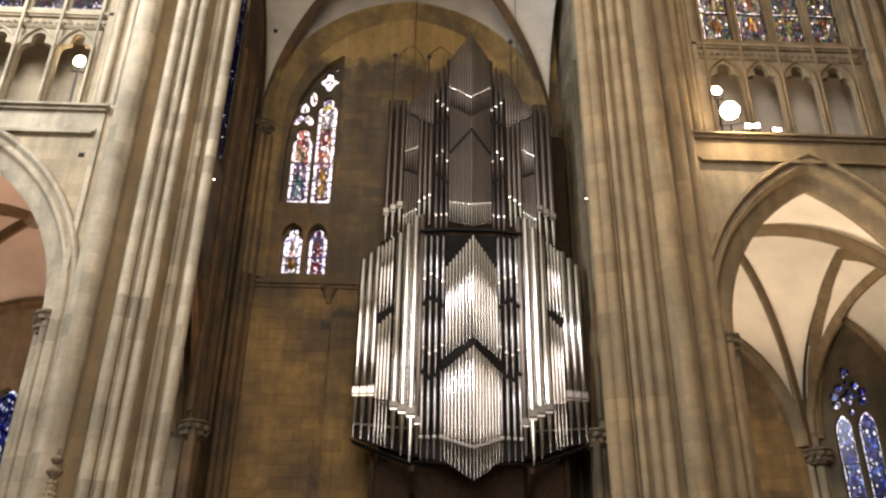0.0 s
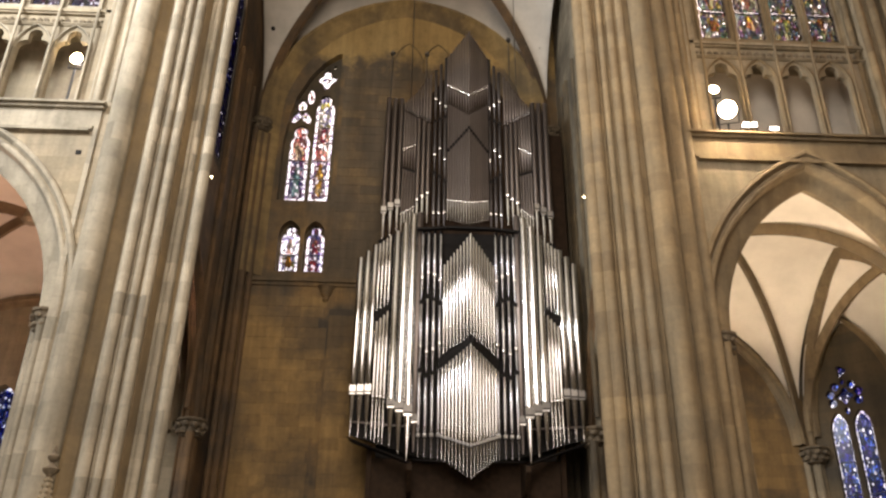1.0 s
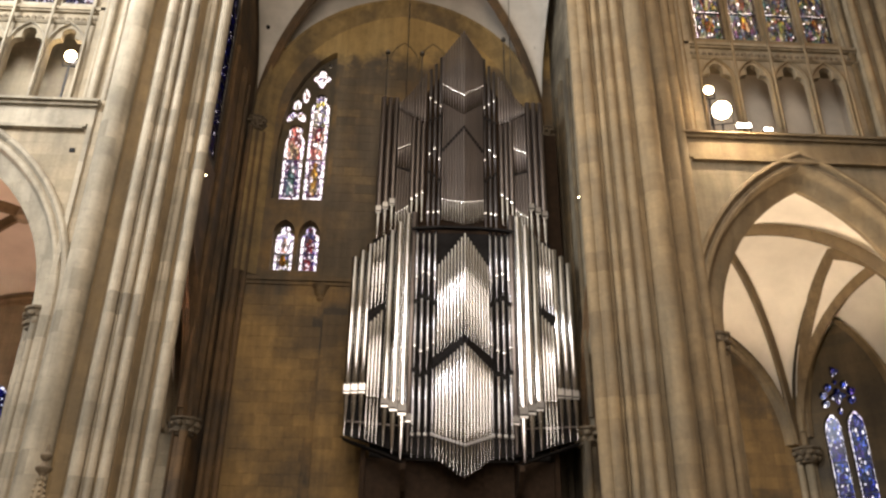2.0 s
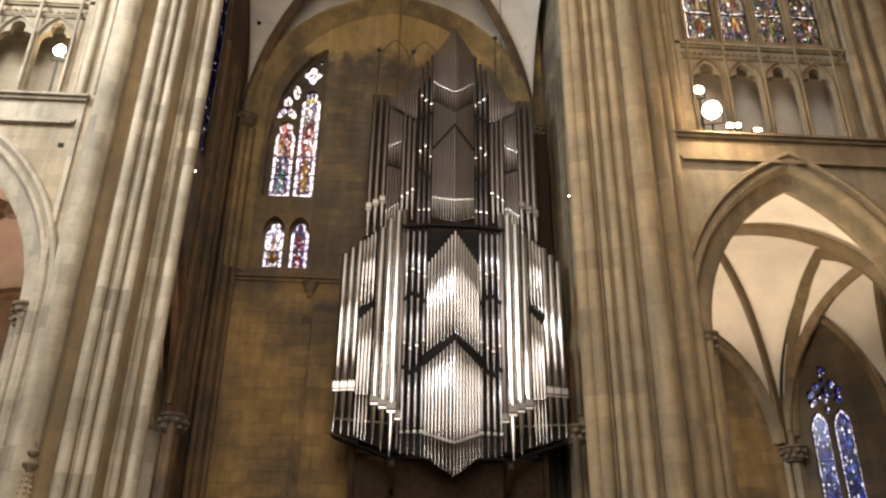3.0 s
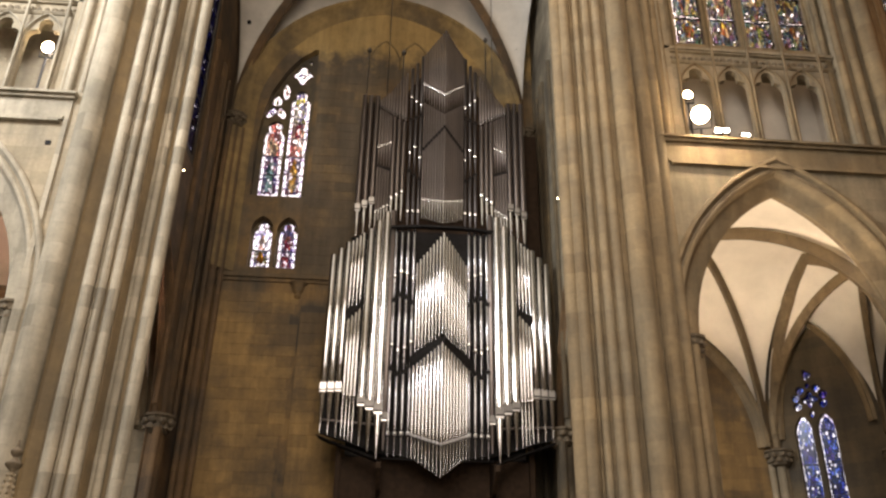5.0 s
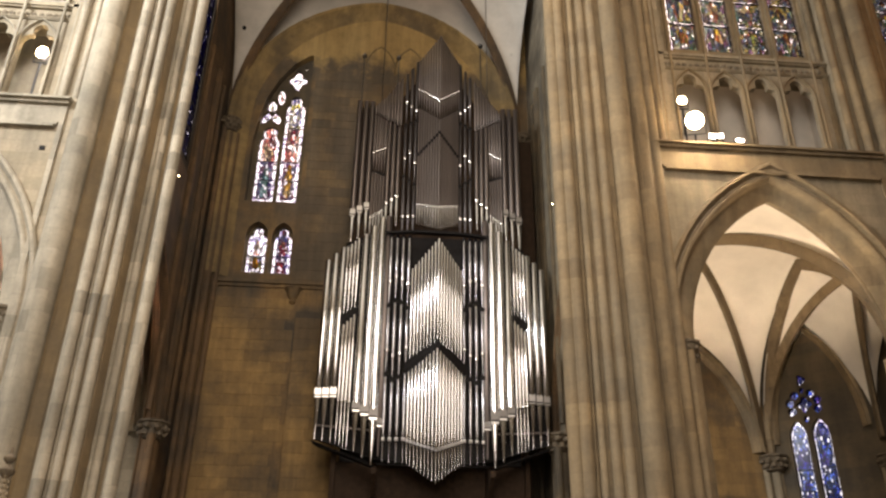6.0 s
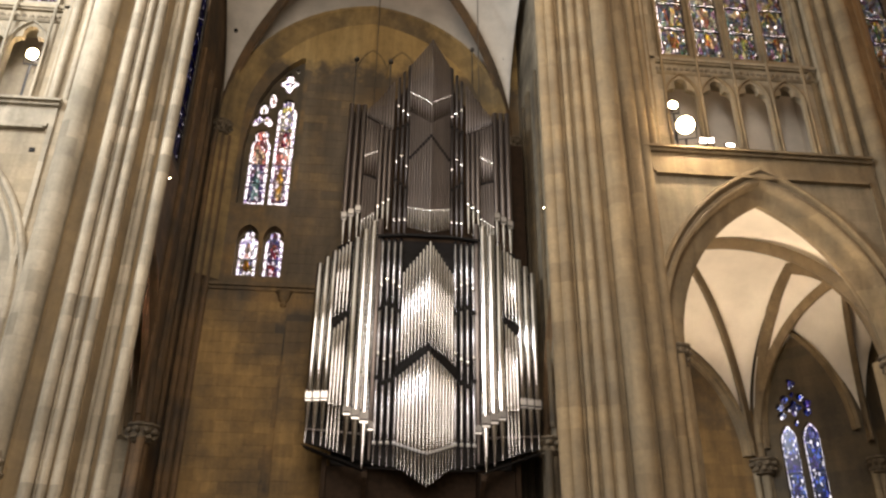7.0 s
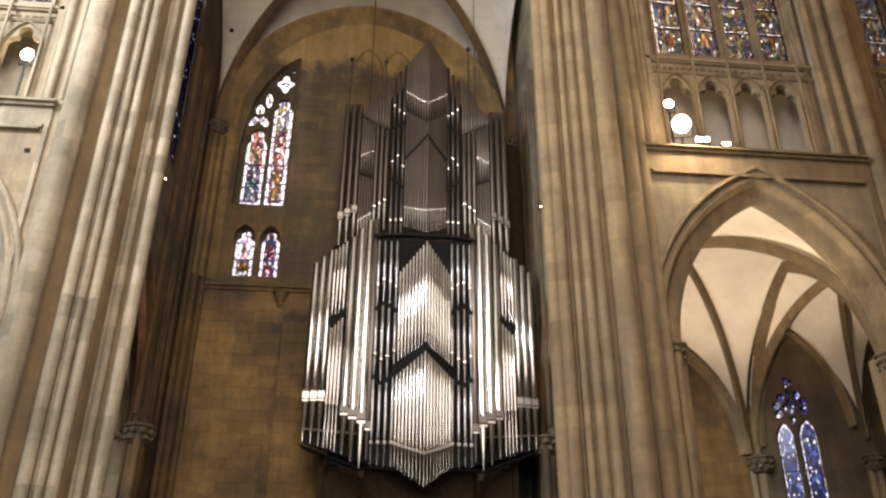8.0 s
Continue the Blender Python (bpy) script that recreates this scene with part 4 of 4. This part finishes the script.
# shade in the side choir is put into this wall's colour
setting("wall_apse", slab(bmesh.new(), APSE, [(-0.1, 0), (-0.1, 18), (length + 0.1, 18), (length + 0.1, 0)], [opening(*t) for t in lights] + eyes, 0.0, 0.25), STONE_SOOT_SHADED, "angled sooty wall of the polygonal side choir, darkened for shade")
win = thing("window_10", "blue and violet two-light apse window with a tracery rosette", "window", kind="structure")
for t in lights:
    pane_row(APSE, win, *t, 0.15, GLASS_BLUE, 6, figure=False, b=0.05)
for e in eyes:
    part("pane", slab(bmesh.new(), APSE, e, [], 0.15, 0.162), GLASS_BLUE, win).visible_shadow = False
bm = bmesh.new()
moulding(bm, APSE, 2.02, 1.92, 9.8, 4.45, [(0.0, -0.3), (-0.14, -0.3), (-0.2, -0.16), (-0.34, -0.1), (-0.4, 0.0)])
setting("wall_arch", bm, STONE_TAN, "moulded wall arch over the apse window", smooth=True)
setting("wall_apse_east", box(bmesh.new(), 16.5, 17.1, 22.6, 28.1, 0, 18), STONE_SOOT_SHADED, "end wall of the side choir")
vault("apse", [(14.2, 22.7), (13.38, 31), (16.3, 28.05), (16.55, 23.2)], (14.9, 25.2, 14.7), 9.3, [15.75, 13.9, 13.6, 13.4], "cream plastered vault of the polygonal side choir", "moulded stone apse rib", w=0.23, h=0.3, stone=RIB)
for dx, dy in ((0, 0), (-0.22, 0.12)):
    setting("wall_shaft", lathe(bmesh.new(), [(0.14, 0), (0.14, 8.2)], 16.32 + dx, 27.85 + dy, 12), STONE, "stone apse wall shaft", smooth=True)
capital(16.28, 27.85, 8.6, 0.32, 0.5, "dark carved capital on the apse shafts")

# ---- floor, far walls and roof that close the place ----
# unseen floor, coloured pale to brighten reflections in the pipe feet
setting("floor", box(bmesh.new(), -40, 34, -7, 34, -0.3, 0), FLOOR, "worn grey stone slab floor")
SOUTH = frame_of(0, -5.2, 0)
setting("wall_south", slab(bmesh.new(), SOUTH, [(-40, 0), (-40, 35), (34, 35), (34, 0)], [opening(CX, 5.6, 8.5, 24, 6.0)], -0.8, 0), STONE, "plain south wall with its great window")
setting("wall_far_west", box(bmesh.new(), -38.6, -38, -6, 34, 0, 35), STONE, "plain west end wall")
setting("wall_far_east", box(bmesh.new(), 33, 33.6, -6, 34, 0, 35), STONE, "plain east end wall")
for a, b in ((-38, CX - HALF), (CX + HALF, 33)):
    setting("wall_south_arcade", box(bmesh.new(), a, b, 5.4, 6.3, 0, 35), STONE, "plain south arcade wall")
setting("ceiling", box(bmesh.new(), -38, 33, -5.2, 22.2, 34, 34.4), PLASTER, "plain high plaster ceiling over the crossing")
setting("roof", box(bmesh.new(), -38.6, 33.6, -6, 23.4, 35, 35.3), STONE, "roof slab over the church")
setting("roof", box(bmesh.new(), -10.7, 5.4, 23.4, 34, 35, 35.3), STONE, "roof slab over the transept arm")
for a, b in ((-38, -20.2), (23.4, 33)):
    setting("wall_arcade", box(bmesh.new(), a, b, 21.5, 22.7, 0, 34), STONE, "plain stretch of the arcade wall")
setting("wall_aisle_end", box(bmesh.new(), -26, -25.4, 22.6, 31.4, 0, 18), STONE, "cross wall of the side aisle")
for a, b in ((-38, CX - HALF - 0.6), (CX + HALF + 0.6, 33)):
    setting("ceiling_aisle", box(bmesh.new(), a, b, 24.2, 31.6, 17.4, 17.6), PLASTER, "aisle roof above the vaults")


# ---- the organ ----
organ = thing("pipe_organ", "large hanging pipe organ of polished tin pipes on steel cables", "organ")


def box_mouth(ob, r, z, plate):
    """Mouth of a large pipe: arched upper lip, dark slit, bright lower lip and an ear at each side."""
    bm = bmesh.new()
    arch = [(-0.86 * r, z), (-0.86 * r, z + 1.7 * r)] + [(0.86 * r * math.cos(a), z + 1.7 * r + 0.55 * r * math.sin(a)) for a in np.linspace(math.pi, 0, 7)] + [(0.86 * r, z)]
    slab(bm, (lambda u, v, w: (u, -r * 1.12 + v + (w - z) * 0.08, w)), arch, [], 0, 0.02)
    part("mouth", bm, TIN_LIP if plate == MOUTH else plate, ob, "arched upper lip plate")
    part("slit", box(bmesh.new(), -0.95 * r, 0.95 * r, -1.06 * r, -0.4 * r, z - 0.4 * r, z), BLACK, ob)
    bm = box(bmesh.new(), -0.9 * r, 0.9 * r, -1.16 * r, -0.5 * r, z - 0.85 * r, z - 0.4 * r)
    bmesh.ops.bevel(bm, geom=bm.edges[:], offset=0.012, segments=2, affect="EDGES")
    part("lower_lip", bm, TIN_LIP, ob, "brushed lower lip")
    for s in (-1, 1):
        part("ear", box(bmesh.new(), s * 0.98 * r - 0.012, s * 0.98 * r + 0.012, -1.35 * r, -0.2 * r, z - 0.5 * r, z + 1.5 * r), LIP_DARK, ob)


def pipe(x, y, zb, zm, zt, r, metal, mouth=MOUTH, n=24, foot=None):
    """One flue pipe: conical foot, mouth, cylindrical body. foot: another metal for the foot."""
    cone = [(r * 0.16, 0), (r * 0.22, 0.05), (r * 0.94, zm - zb)]
    body = [(r, zm - zb + 0.01), (r, zt - zb - 0.012), (r * 0.93, zt - zb), (r * 0.86, zt - zb - 0.03)]
    ob = part("pipe", lathe(bmesh.new(), body if foot else cone + body, 0, 0, n), metal, organ, smooth=True)
    ob.location = (x, y, zb)
    # a brighter foot metal puts the feet's reflected light into the colour
    if foot:
        part("foot", lathe(bmesh.new(), [(r * 0.34, 0)] + cone[1:][1:] + [(r * 0.9, zm - zb + 0.012)], 0, 0, n), foot, ob, "conical foot in brighter metal for its reflections", smooth=True)
    if r > 0.1:
        box_mouth(ob, r, zm - zb, mouth)
    else:
        bm = bmesh.new()
        h = min(0.3, r * 1.9)
        wide = 0.2 if metal in (TIN_DIM, ZINC_DIM) else 0.3
        # half-round raised lip plate in front of the body, bulged to catch highlights
        rows = []
        for rr, z in ((r * 1.04, 0), (r * 1.2, 0.22 * h), (r * 1.3, 0.5 * h), (r * 1.2, 0.8 * h), (r * 1.03, h)):
            rows.append([bm.verts.new((rr * math.cos(a), rr * math.sin(a), z)) for a in np.linspace(math.pi * (1.5 - wide), math.pi * (1.5 + wide), 8)])
        for a, b in zip(rows, rows[1:]):
            for i in range(7):
                bm.faces.new((a[i], a[i + 1], b[i + 1], b[i]))
        lip = part("mouth", bm, mouth, ob, "bright burnished mouth plate", smooth=True)
        lip.location = (0, 0, zm - zb)
        bm = bmesh.new()
        bmesh.ops.create_cone(bm, cap_ends=True, segments=10, radius1=r * 1.01, radius2=r * 1.01, depth=r * 0.35)
        slit = part("slit", bm, BLACK, ob)
        slit.location = (0, 0, zm - zb - r * 0.25)
    return ob


def mix(a, b, s):
    return a + (b - a) * s


def rank(n, x, y, zb, zm, zt, r, metal, mouth=MOUTH, foot=None):
    """n pipes in a row; each of x, y, zb, zm, zt, r runs from its first to its last value."""
    for i in range(n):
        s = i / (n - 1) if n > 1 else 0
        pipe(*[mix(q[0], q[1], s) if isinstance(q, tuple) else q for q in (x, y, zb, zm, zt, r)], metal, mouth, foot=foot)


for s in (-1, 1):
    # lower wings
    rank(3, (s * 4.2, s * 3.64), (29.0, 28.95), (8.8, 8.7), (10.4, 10.42), (15.85, 16.4), (0.125, 0.13), TIN)
    rank(4, (s * 3.47, s * 3.06), (28.8, 28.75), (13.55, 13.8), (14.5, 14.6), (16.4, 16.75), 0.058, TIN)
    rank(4, (s * 3.44, s * 3.05), (28.8, 28.75), (8.6, 8.45), (10.15, 10.1), (13.1, 13.5), 0.06, TIN)
    rank(3, (s * 2.78, s * 2.16), (28.5, 28.35), (8.3, 7.82), (9.8, 9.5), (16.8, 17.5), (0.135, 0.16), TIN, LIP_DARK)
    pipe(s * 1.93, 28.62, 8.2, 9.3, 17.75, 0.115, TIN_DIM, LIP_DARK)
    # dark ranks between wing and centre
    for i in range(4):
        x, y = s * (1.78 - 0.235 * i), 28.55 - 0.03 * i
        zig = (0.0, 0.22, 0.12, -0.1)[i]
        pipe(x, y, 13.95 + zig, 14.8 + zig, 16.85, 0.068, ZINC)
        pipe(x, y, 11.25 - zig, 12.0 - zig, 13.8 + zig * 0.8, 0.068, ZINC)
        pipe(x, y, 7.97 - 0.02 * i, 8.7, 11.1 - zig, 0.068, ZINC, TIN_LIP)
        for z in (13.86 + zig * 0.9, 11.16 - zig):
            part("rack_board", box(bmesh.new(), x - 0.09, x + 0.09, y - 0.08, y + 0.2, z - 0.09, z + 0.05), BLACK, organ)
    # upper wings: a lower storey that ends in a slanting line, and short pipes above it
    rank(3, (s * 3.43, s * 2.88), (29.25, 29.2), (16.75, 17.2), (18.1, 18.42), (23.85, 23.8), 0.115, TIN_DIM, foot=TIN)
    rank(5, (s * 2.7, s * 2.24), (29.1, 29.05), (20.25, 20.05), (21.05, 21.25), (23.05, 22.75), 0.052, TIN_DIM)
    rank(5, (s * 2.7, s * 2.24), (29.1, 29.05), (16.9, 17.2), (17.9, 18.2), (20.1, 19.9), 0.052, TIN_DIM, foot=TIN)
    rank(3, (s * 2.08, s * 1.66), (29.0, 28.95), (17.4, 17.5), (18.5, 18.8), (22.62, 22.34), 0.09, TIN_DIM, foot=TIN)
    rank(5, (s * 2.7, s * 2.24), (29.1, 29.05), (23.1, 22.8), (23.2, 22.92), (23.55, 24.05), 0.048, TIN_DIM, LIP_DARK)
    rank(5, (s * 2.13, s * 1.62), (29.0, 28.95), (22.68, 22.38), (22.82, 22.52), (24.2, 25.0), 0.05, TIN_DIM, LIP_DARK)
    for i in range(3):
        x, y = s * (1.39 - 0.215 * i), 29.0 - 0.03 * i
        pipe(x, y, 22.6 + 0.1 * i, (23.64, 23.41, 23.2)[i], (25.3, 25.6, 25.95)[i], 0.07, ZINC_DIM)
        pipe(x, y, 20.0 - 0.2 * i, (20.75, 21.03, 20.5)[i], 22.45 + 0.1 * i, 0.07, ZINC_DIM)
        pipe(x, y, 17.2, 17.92, 19.85 - 0.2 * i, 0.07, ZINC_DIM)
        for z in (22.52 + 0.1 * i, 19.92 - 0.2 * i):
            part("rack_board", box(bmesh.new(), x - 0.085, x + 0.085, y - 0.075, y + 0.2, z - 0.08, z + 0.05), BLACK, organ)
# the pointed centre, lower and upper storey
N = 8
for i in range(-N, N + 1):
    a = abs(i) / N
    pipe(0.93 * i / N, mix(27.2, 28.2, a), mix(12.05, 11.57, a), mix(12.95, 12.48, a), mix(16.12, 15.28, a), 0.05, TIN)
    pipe(0.95 * i / N, mix(27.2, 28.2, a), mix(7.02, 7.86, a), mix(8.07, 8.6, a), mix(11.72, 11.16, a), 0.051, TIN, TIN_LIP)
    pipe(0.86 * i / N, mix(28.0, 28.8, a), mix(22.25, 23.36, a), mix(23.18, 24.3, a), mix(26.72, 25.95, a), 0.047, TIN_DIM)
    pipe(0.82 * i / N, mix(28.0, 28.8, a), mix(16.95, 17.58, a), mix(17.9, 18.45, a), mix(22.2, 23.3, a), 0.046, TIN_DIM, foot=TIN)
    # black rings along a dark zigzag across the centre pipes
    bm = bmesh.new()
    bmesh.ops.create_cone(bm, cap_ends=True, segments=10, radius1=0.056, radius2=0.056, depth=0.16)
    zigzag = part("tuning_slot", bm, BLACK, organ)
    zigzag.location = (0.82 * i / N, mix(28.0, 28.8, a) - 0.004, mix(21.53, 20.92, a))

# case, boards and supports
FRONT = frame_of(0, 0, 0)
# black board stands in for the dark recess behind the pipes
bm = bmesh.new()
slab(bm, FRONT, [(-4.25, 8.9), (-4.25, 15.5), (-3.0, 16.3), (-1.9, 17.2), (1.9, 17.2), (3.0, 16.3), (4.25, 15.5), (4.25, 8.9), (1.9, 8.2), (-1.9, 8.2)], [], 29.25, 29.4)
part("back_panel", bm, BLACK, organ, "black back board for the dark recess behind the lower pipes")
# board added to darken the gaps between the centre feet
part("toe_panel", slab(bmesh.new(), FRONT, [(-1.95, 8.15), (-1.95, 9.0), (1.95, 9.0), (1.95, 8.15), (0.95, 8.0), (0, 7.4), (-0.95, 8.0)], [], 28.75, 28.8), BLACK, organ, "black board added for shade between the pipe feet")
bm = bmesh.new()
slab(bm, FRONT, [(-3.5, 17), (-3.5, 23.6), (-1.7, 24.2), (-0.9, 25.4), (0, 26.2), (0.9, 25.4), (1.7, 24.2), (3.5, 23.6), (3.5, 17)], [], 29.5, 29.65)
part("back_panel", bm, OAK_AND_SHADOW, organ, "dark oak back board behind the upper pipes")
part("case", box(bmesh.new(), -3.3, 3.3, 29.66, 32.7, 8.2, 23.4), BLACK, organ, "deep black organ case")
part("side_box", box(bmesh.new(), 3.7, 4.38, 30.7, 32.7, 15.4, 23.2), OAK_AND_SHADOW, organ, "tall dark oak side box")
bm = bmesh.new()
for a, b in (((-1.98, 28.5, 16.94), (-0.9, 28.3, 16.94)), ((-0.9, 28.3, 16.94), (0.9, 28.3, 16.94)), ((0.9, 28.3, 16.94), (1.98, 28.5, 16.94))):
    beam(bm, a, b, 0.22, 0.09)
part("ledge", bm, BLACK, organ, "narrow black ledge between the two storeys")
for s in (-1, 1):
    part("rail", beam(bmesh.new(), (s * 4.3, 29.05, 8.76), (s * 2.05, 28.45, 7.8), 0.16, 0.03), BLACK, organ, "thin sloping black rail under the wing pipes")
    part("soffit", beam(bmesh.new(), (s * 4.2, 29.4, 8.72), (s * 2.05, 28.8, 7.84), 0.5, 0.05), BLACK, organ)
    part("rail", beam(bmesh.new(), (s * 1.95, 28.65, 7.92), (s * 0.9, 28.3, 7.82), 0.2, 0.03), BLACK, organ)
    part("rail", beam(bmesh.new(), (s * 0.95, 28.6, 8.0), (s * 0.0, 27.65, 7.32), 0.1, 0.03), BLACK, organ)
    part("upper_rail", beam(bmesh.new(), (s * 3.55, 29.3, 16.68), (s * 2.0, 29.05, 17.3), 0.35, 0.1), BLACK, organ)
    part("rack_bar", beam(bmesh.new(), (s * 4.2, 29.12, 9.35), (s * 2.3, 28.62, 9.1), 0.05, 0.05), TIN_DIM, organ, "thin metal rack bar behind the pipe feet")
    # black chevrons added as shade behind the gaps between the ranks
    part("chevron", beam(bmesh.new(), (s * 1.0, 28.36, 11.34), (0, 27.42, 11.86), 0.25, 0.42), BLACK, organ)
    part("chevron", beam(bmesh.new(), (s * 3.56, 28.92, 13.3), (s * 2.98, 28.86, 13.62), 0.2, 0.46), BLACK, organ)
    part("chevron", beam(bmesh.new(), (s * 2.8, 29.25, 20.1), (s * 2.15, 29.2, 19.95), 0.2, 0.3), BLACK, organ)
    # brackets under the wings
    bm = bmesh.new()
    slab(bm, (lambda u, v, z, s=s: (s * 2.05 + v, u, z)), [(28.2, 7.7), (28.2, 7.5), (29.0, 6.9), (30.5, 6.7), (30.5, 8.3)], [], -0.08, 0.08)
    part("bracket", bm, OAK_AND_SHADOW, organ, "dark curved bracket under the case")
    part("post", box(bmesh.new(), s * 3.5 - 0.09, s * 3.5 + 0.09, 29.5, 29.7, 5.2, 8.6), OAK_AND_SHADOW, organ)
    part("cable", lathe(bmesh.new(), [(0.022, 23.0), (0.022, 33.2)], s * 2.4 - 0.1, 30.0, 8), STEEL, organ, "thin steel suspension cable")
# box added below the organ in place of its shadow on the wall
part("lower_case", box(bmesh.new(), -3.45, 3.45, 29.75, 32.7, 5.0, 8.2), OAK_AND_SHADOW, organ, "dark box standing in for the organ's shadow on the wall")
# rods in place of faint wall colonnettes with small capitals
for x, z in ((-3.42, 27.05), (-1.83, 27.05), (2.0, 28.1)):
    part("cable", lathe(bmesh.new(), [(0.03, 23.2), (0.03, z - 0.1), (0.1, z - 0.08), (0.12, z), (0.06, z + 0.12)], x, 30.0, 10), STEEL, organ, "thin rod standing in for a wall colonnette with capital", smooth=True)


# ---- lamps and small things ----
def floodlight(m, w, h, glass, label, post=0.0, square=False):
    """A ledge floodlight: drum housing with cooling ribs, yoke, post and glowing front glass."""
    f = thing("floodlight", label, "lamp", "ledge floodlights")
    f.matrix_world = m

    def drum(profile, n=20):
        bm = lathe(bmesh.new(), profile, 0, 0, 4 if square else n)
        turn = math.pi / 4 if square else 0
        grow = 1.35 if square else 1.0
        for v in bm.verts:
            x, y = v.co.x * math.cos(turn) - v.co.y * math.sin(turn), v.co.x * math.sin(turn) + v.co.y * math.cos(turn)
            v.co = (x * w * grow, v.co.z, y * h * grow)
        return bm

    part("housing", drum([(0.5, 0.02), (0.5, 0.14), (0.36, 0.2), (0.36, 0.23), (0.3, 0.23), (0.3, 0.26)]), IRON, f)
    part("glass", drum([(0.3, -0.012), (0.45, 0.0), (0.45, 0.021)]), glass, f, "glowing front glass")
    bm = bmesh.new()
    for s in (-1, 1):
        box(bm, s * (w / 2 + 0.02) - 0.012, s * (w / 2 + 0.02) + 0.012, 0.07, 0.12, -h / 2 - 0.12, 0.05)
    box(bm, -w / 2 - 0.03, w / 2 + 0.03, 0.07, 0.12, -h / 2 - 0.14, -h / 2 - 0.11)
    if post:
        box(bm, -0.03, 0.03, 0.07, 0.12, -h / 2 - 0.14 - post, -h / 2 - 0.13)
    part("yoke", bm, IRON, f)
    return f


# glowing glass sized to the lamp's glare, wider than the lamp need be
floodlight(pose(8.05, 21.42, 17.98, 25, 0, -15), 0.66, 0.66, BULB_WARM, "large blazing warm floodlight on the ledge", post=0.5)
floodlight(pose(7.98, 22.0, 19.25, 0, 0, -5), 0.36, 0.36, BULB_WARM, "small bright round floodlight on a post", post=1.84)
floodlight(pose(8.62, 21.5, 17.45, 15, 18, -20), 0.24, 0.16, BULB_WHITE, "small tilted white floodlight on the ledge", square=True)
floodlight(pose(8.9, 21.5, 17.47, 15, -22, 15), 0.24, 0.16, BULB_WHITE, "small tilted white floodlight on the ledge", square=True)
floodlight(pose(9.5, 21.42, 17.28, 10, 0, 0), 0.3, 0.1, BULB_WHITE, "flat white strip floodlight on the ledge", square=True)
floodlight(pose(-13.83, 22.4, 19.93, 0, 0, 5), 0.42, 0.5, BULB_WARM, "bright floodlight in the triforium passage", post=2.5)
# housings made up to go with the added aisle uplights, hidden from view
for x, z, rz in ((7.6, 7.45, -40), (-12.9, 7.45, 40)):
    f = floodlight(pose(x, 23.3, z, -78, 0, rz), 0.3, 0.3, BULB_WHITE, "unseen small uplighter added on a bracket behind the pier")
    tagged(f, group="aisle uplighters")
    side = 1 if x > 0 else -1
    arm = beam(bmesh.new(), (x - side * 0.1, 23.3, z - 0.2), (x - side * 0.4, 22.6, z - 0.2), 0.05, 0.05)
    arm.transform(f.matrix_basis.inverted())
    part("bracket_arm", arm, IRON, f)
for x, z, label in ((-8.68, 15.06, "small glowing lamp on the pale pier flank"), (3.42, 14.75, "small glowing lamp on the tan pier flank")):
    b = thing("pier_lamp", label, "lamp", "pier lamps")
    d = 1 if x < 0 else -1
    part("arm", beam(bmesh.new(), (x - d * 0.25, 21.9, z), (x + d * 0.2, 21.9, z), 0.03, 0.03), IRON, b)
    bm = bmesh.new()
    bmesh.ops.create_icosphere(bm, subdivisions=2, radius=0.017)
    bmesh.ops.translate(bm, vec=(x + d * 0.22, 21.9, z), verts=bm.verts)
    part("bulb", bm, BULB_WARM, b, "glowing bulb", smooth=True)

pin = thing("pinnacle", "slender carved stone pinnacle with a knobbed finial", "pinnacle")
px, py = -7.13, 12.0
part("shaft", lathe(bmesh.new(), [(0.32, 0), (0.32, 0.5), (0.2, 0.6), (0.2, 2.4), (0.26, 2.45), (0.26, 2.55), (0.17, 2.6), (0.03, 3.98)], px, py, 8), STONE, pin)
part("finial", lathe(bmesh.new(), [(0.03, 3.9), (0.05, 3.94), (0.11, 3.99), (0.12, 4.03), (0.05, 4.08), (0.03, 4.12), (0.08, 4.17), (0.085, 4.21), (0.03, 4.26), (0.015, 4.36)], px, py, 10), CARVED, pin, smooth=True)
rng = random.Random(3)
for i in range(16):
    z = 2.75 + 0.08 * i
    for k in range(4):
        r = 0.17 * (3.98 - z) / 1.38 + 0.03
        a = k * math.pi / 2 + 0.4
        bm = bmesh.new()
        bmesh.ops.create_icosphere(bm, subdivisions=1, radius=0.03)
        bmesh.ops.translate(bm, vec=(px + r * math.cos(a), py + r * math.sin(a), z), verts=bm.verts)
        part("crocket", bm, STONE, pin)
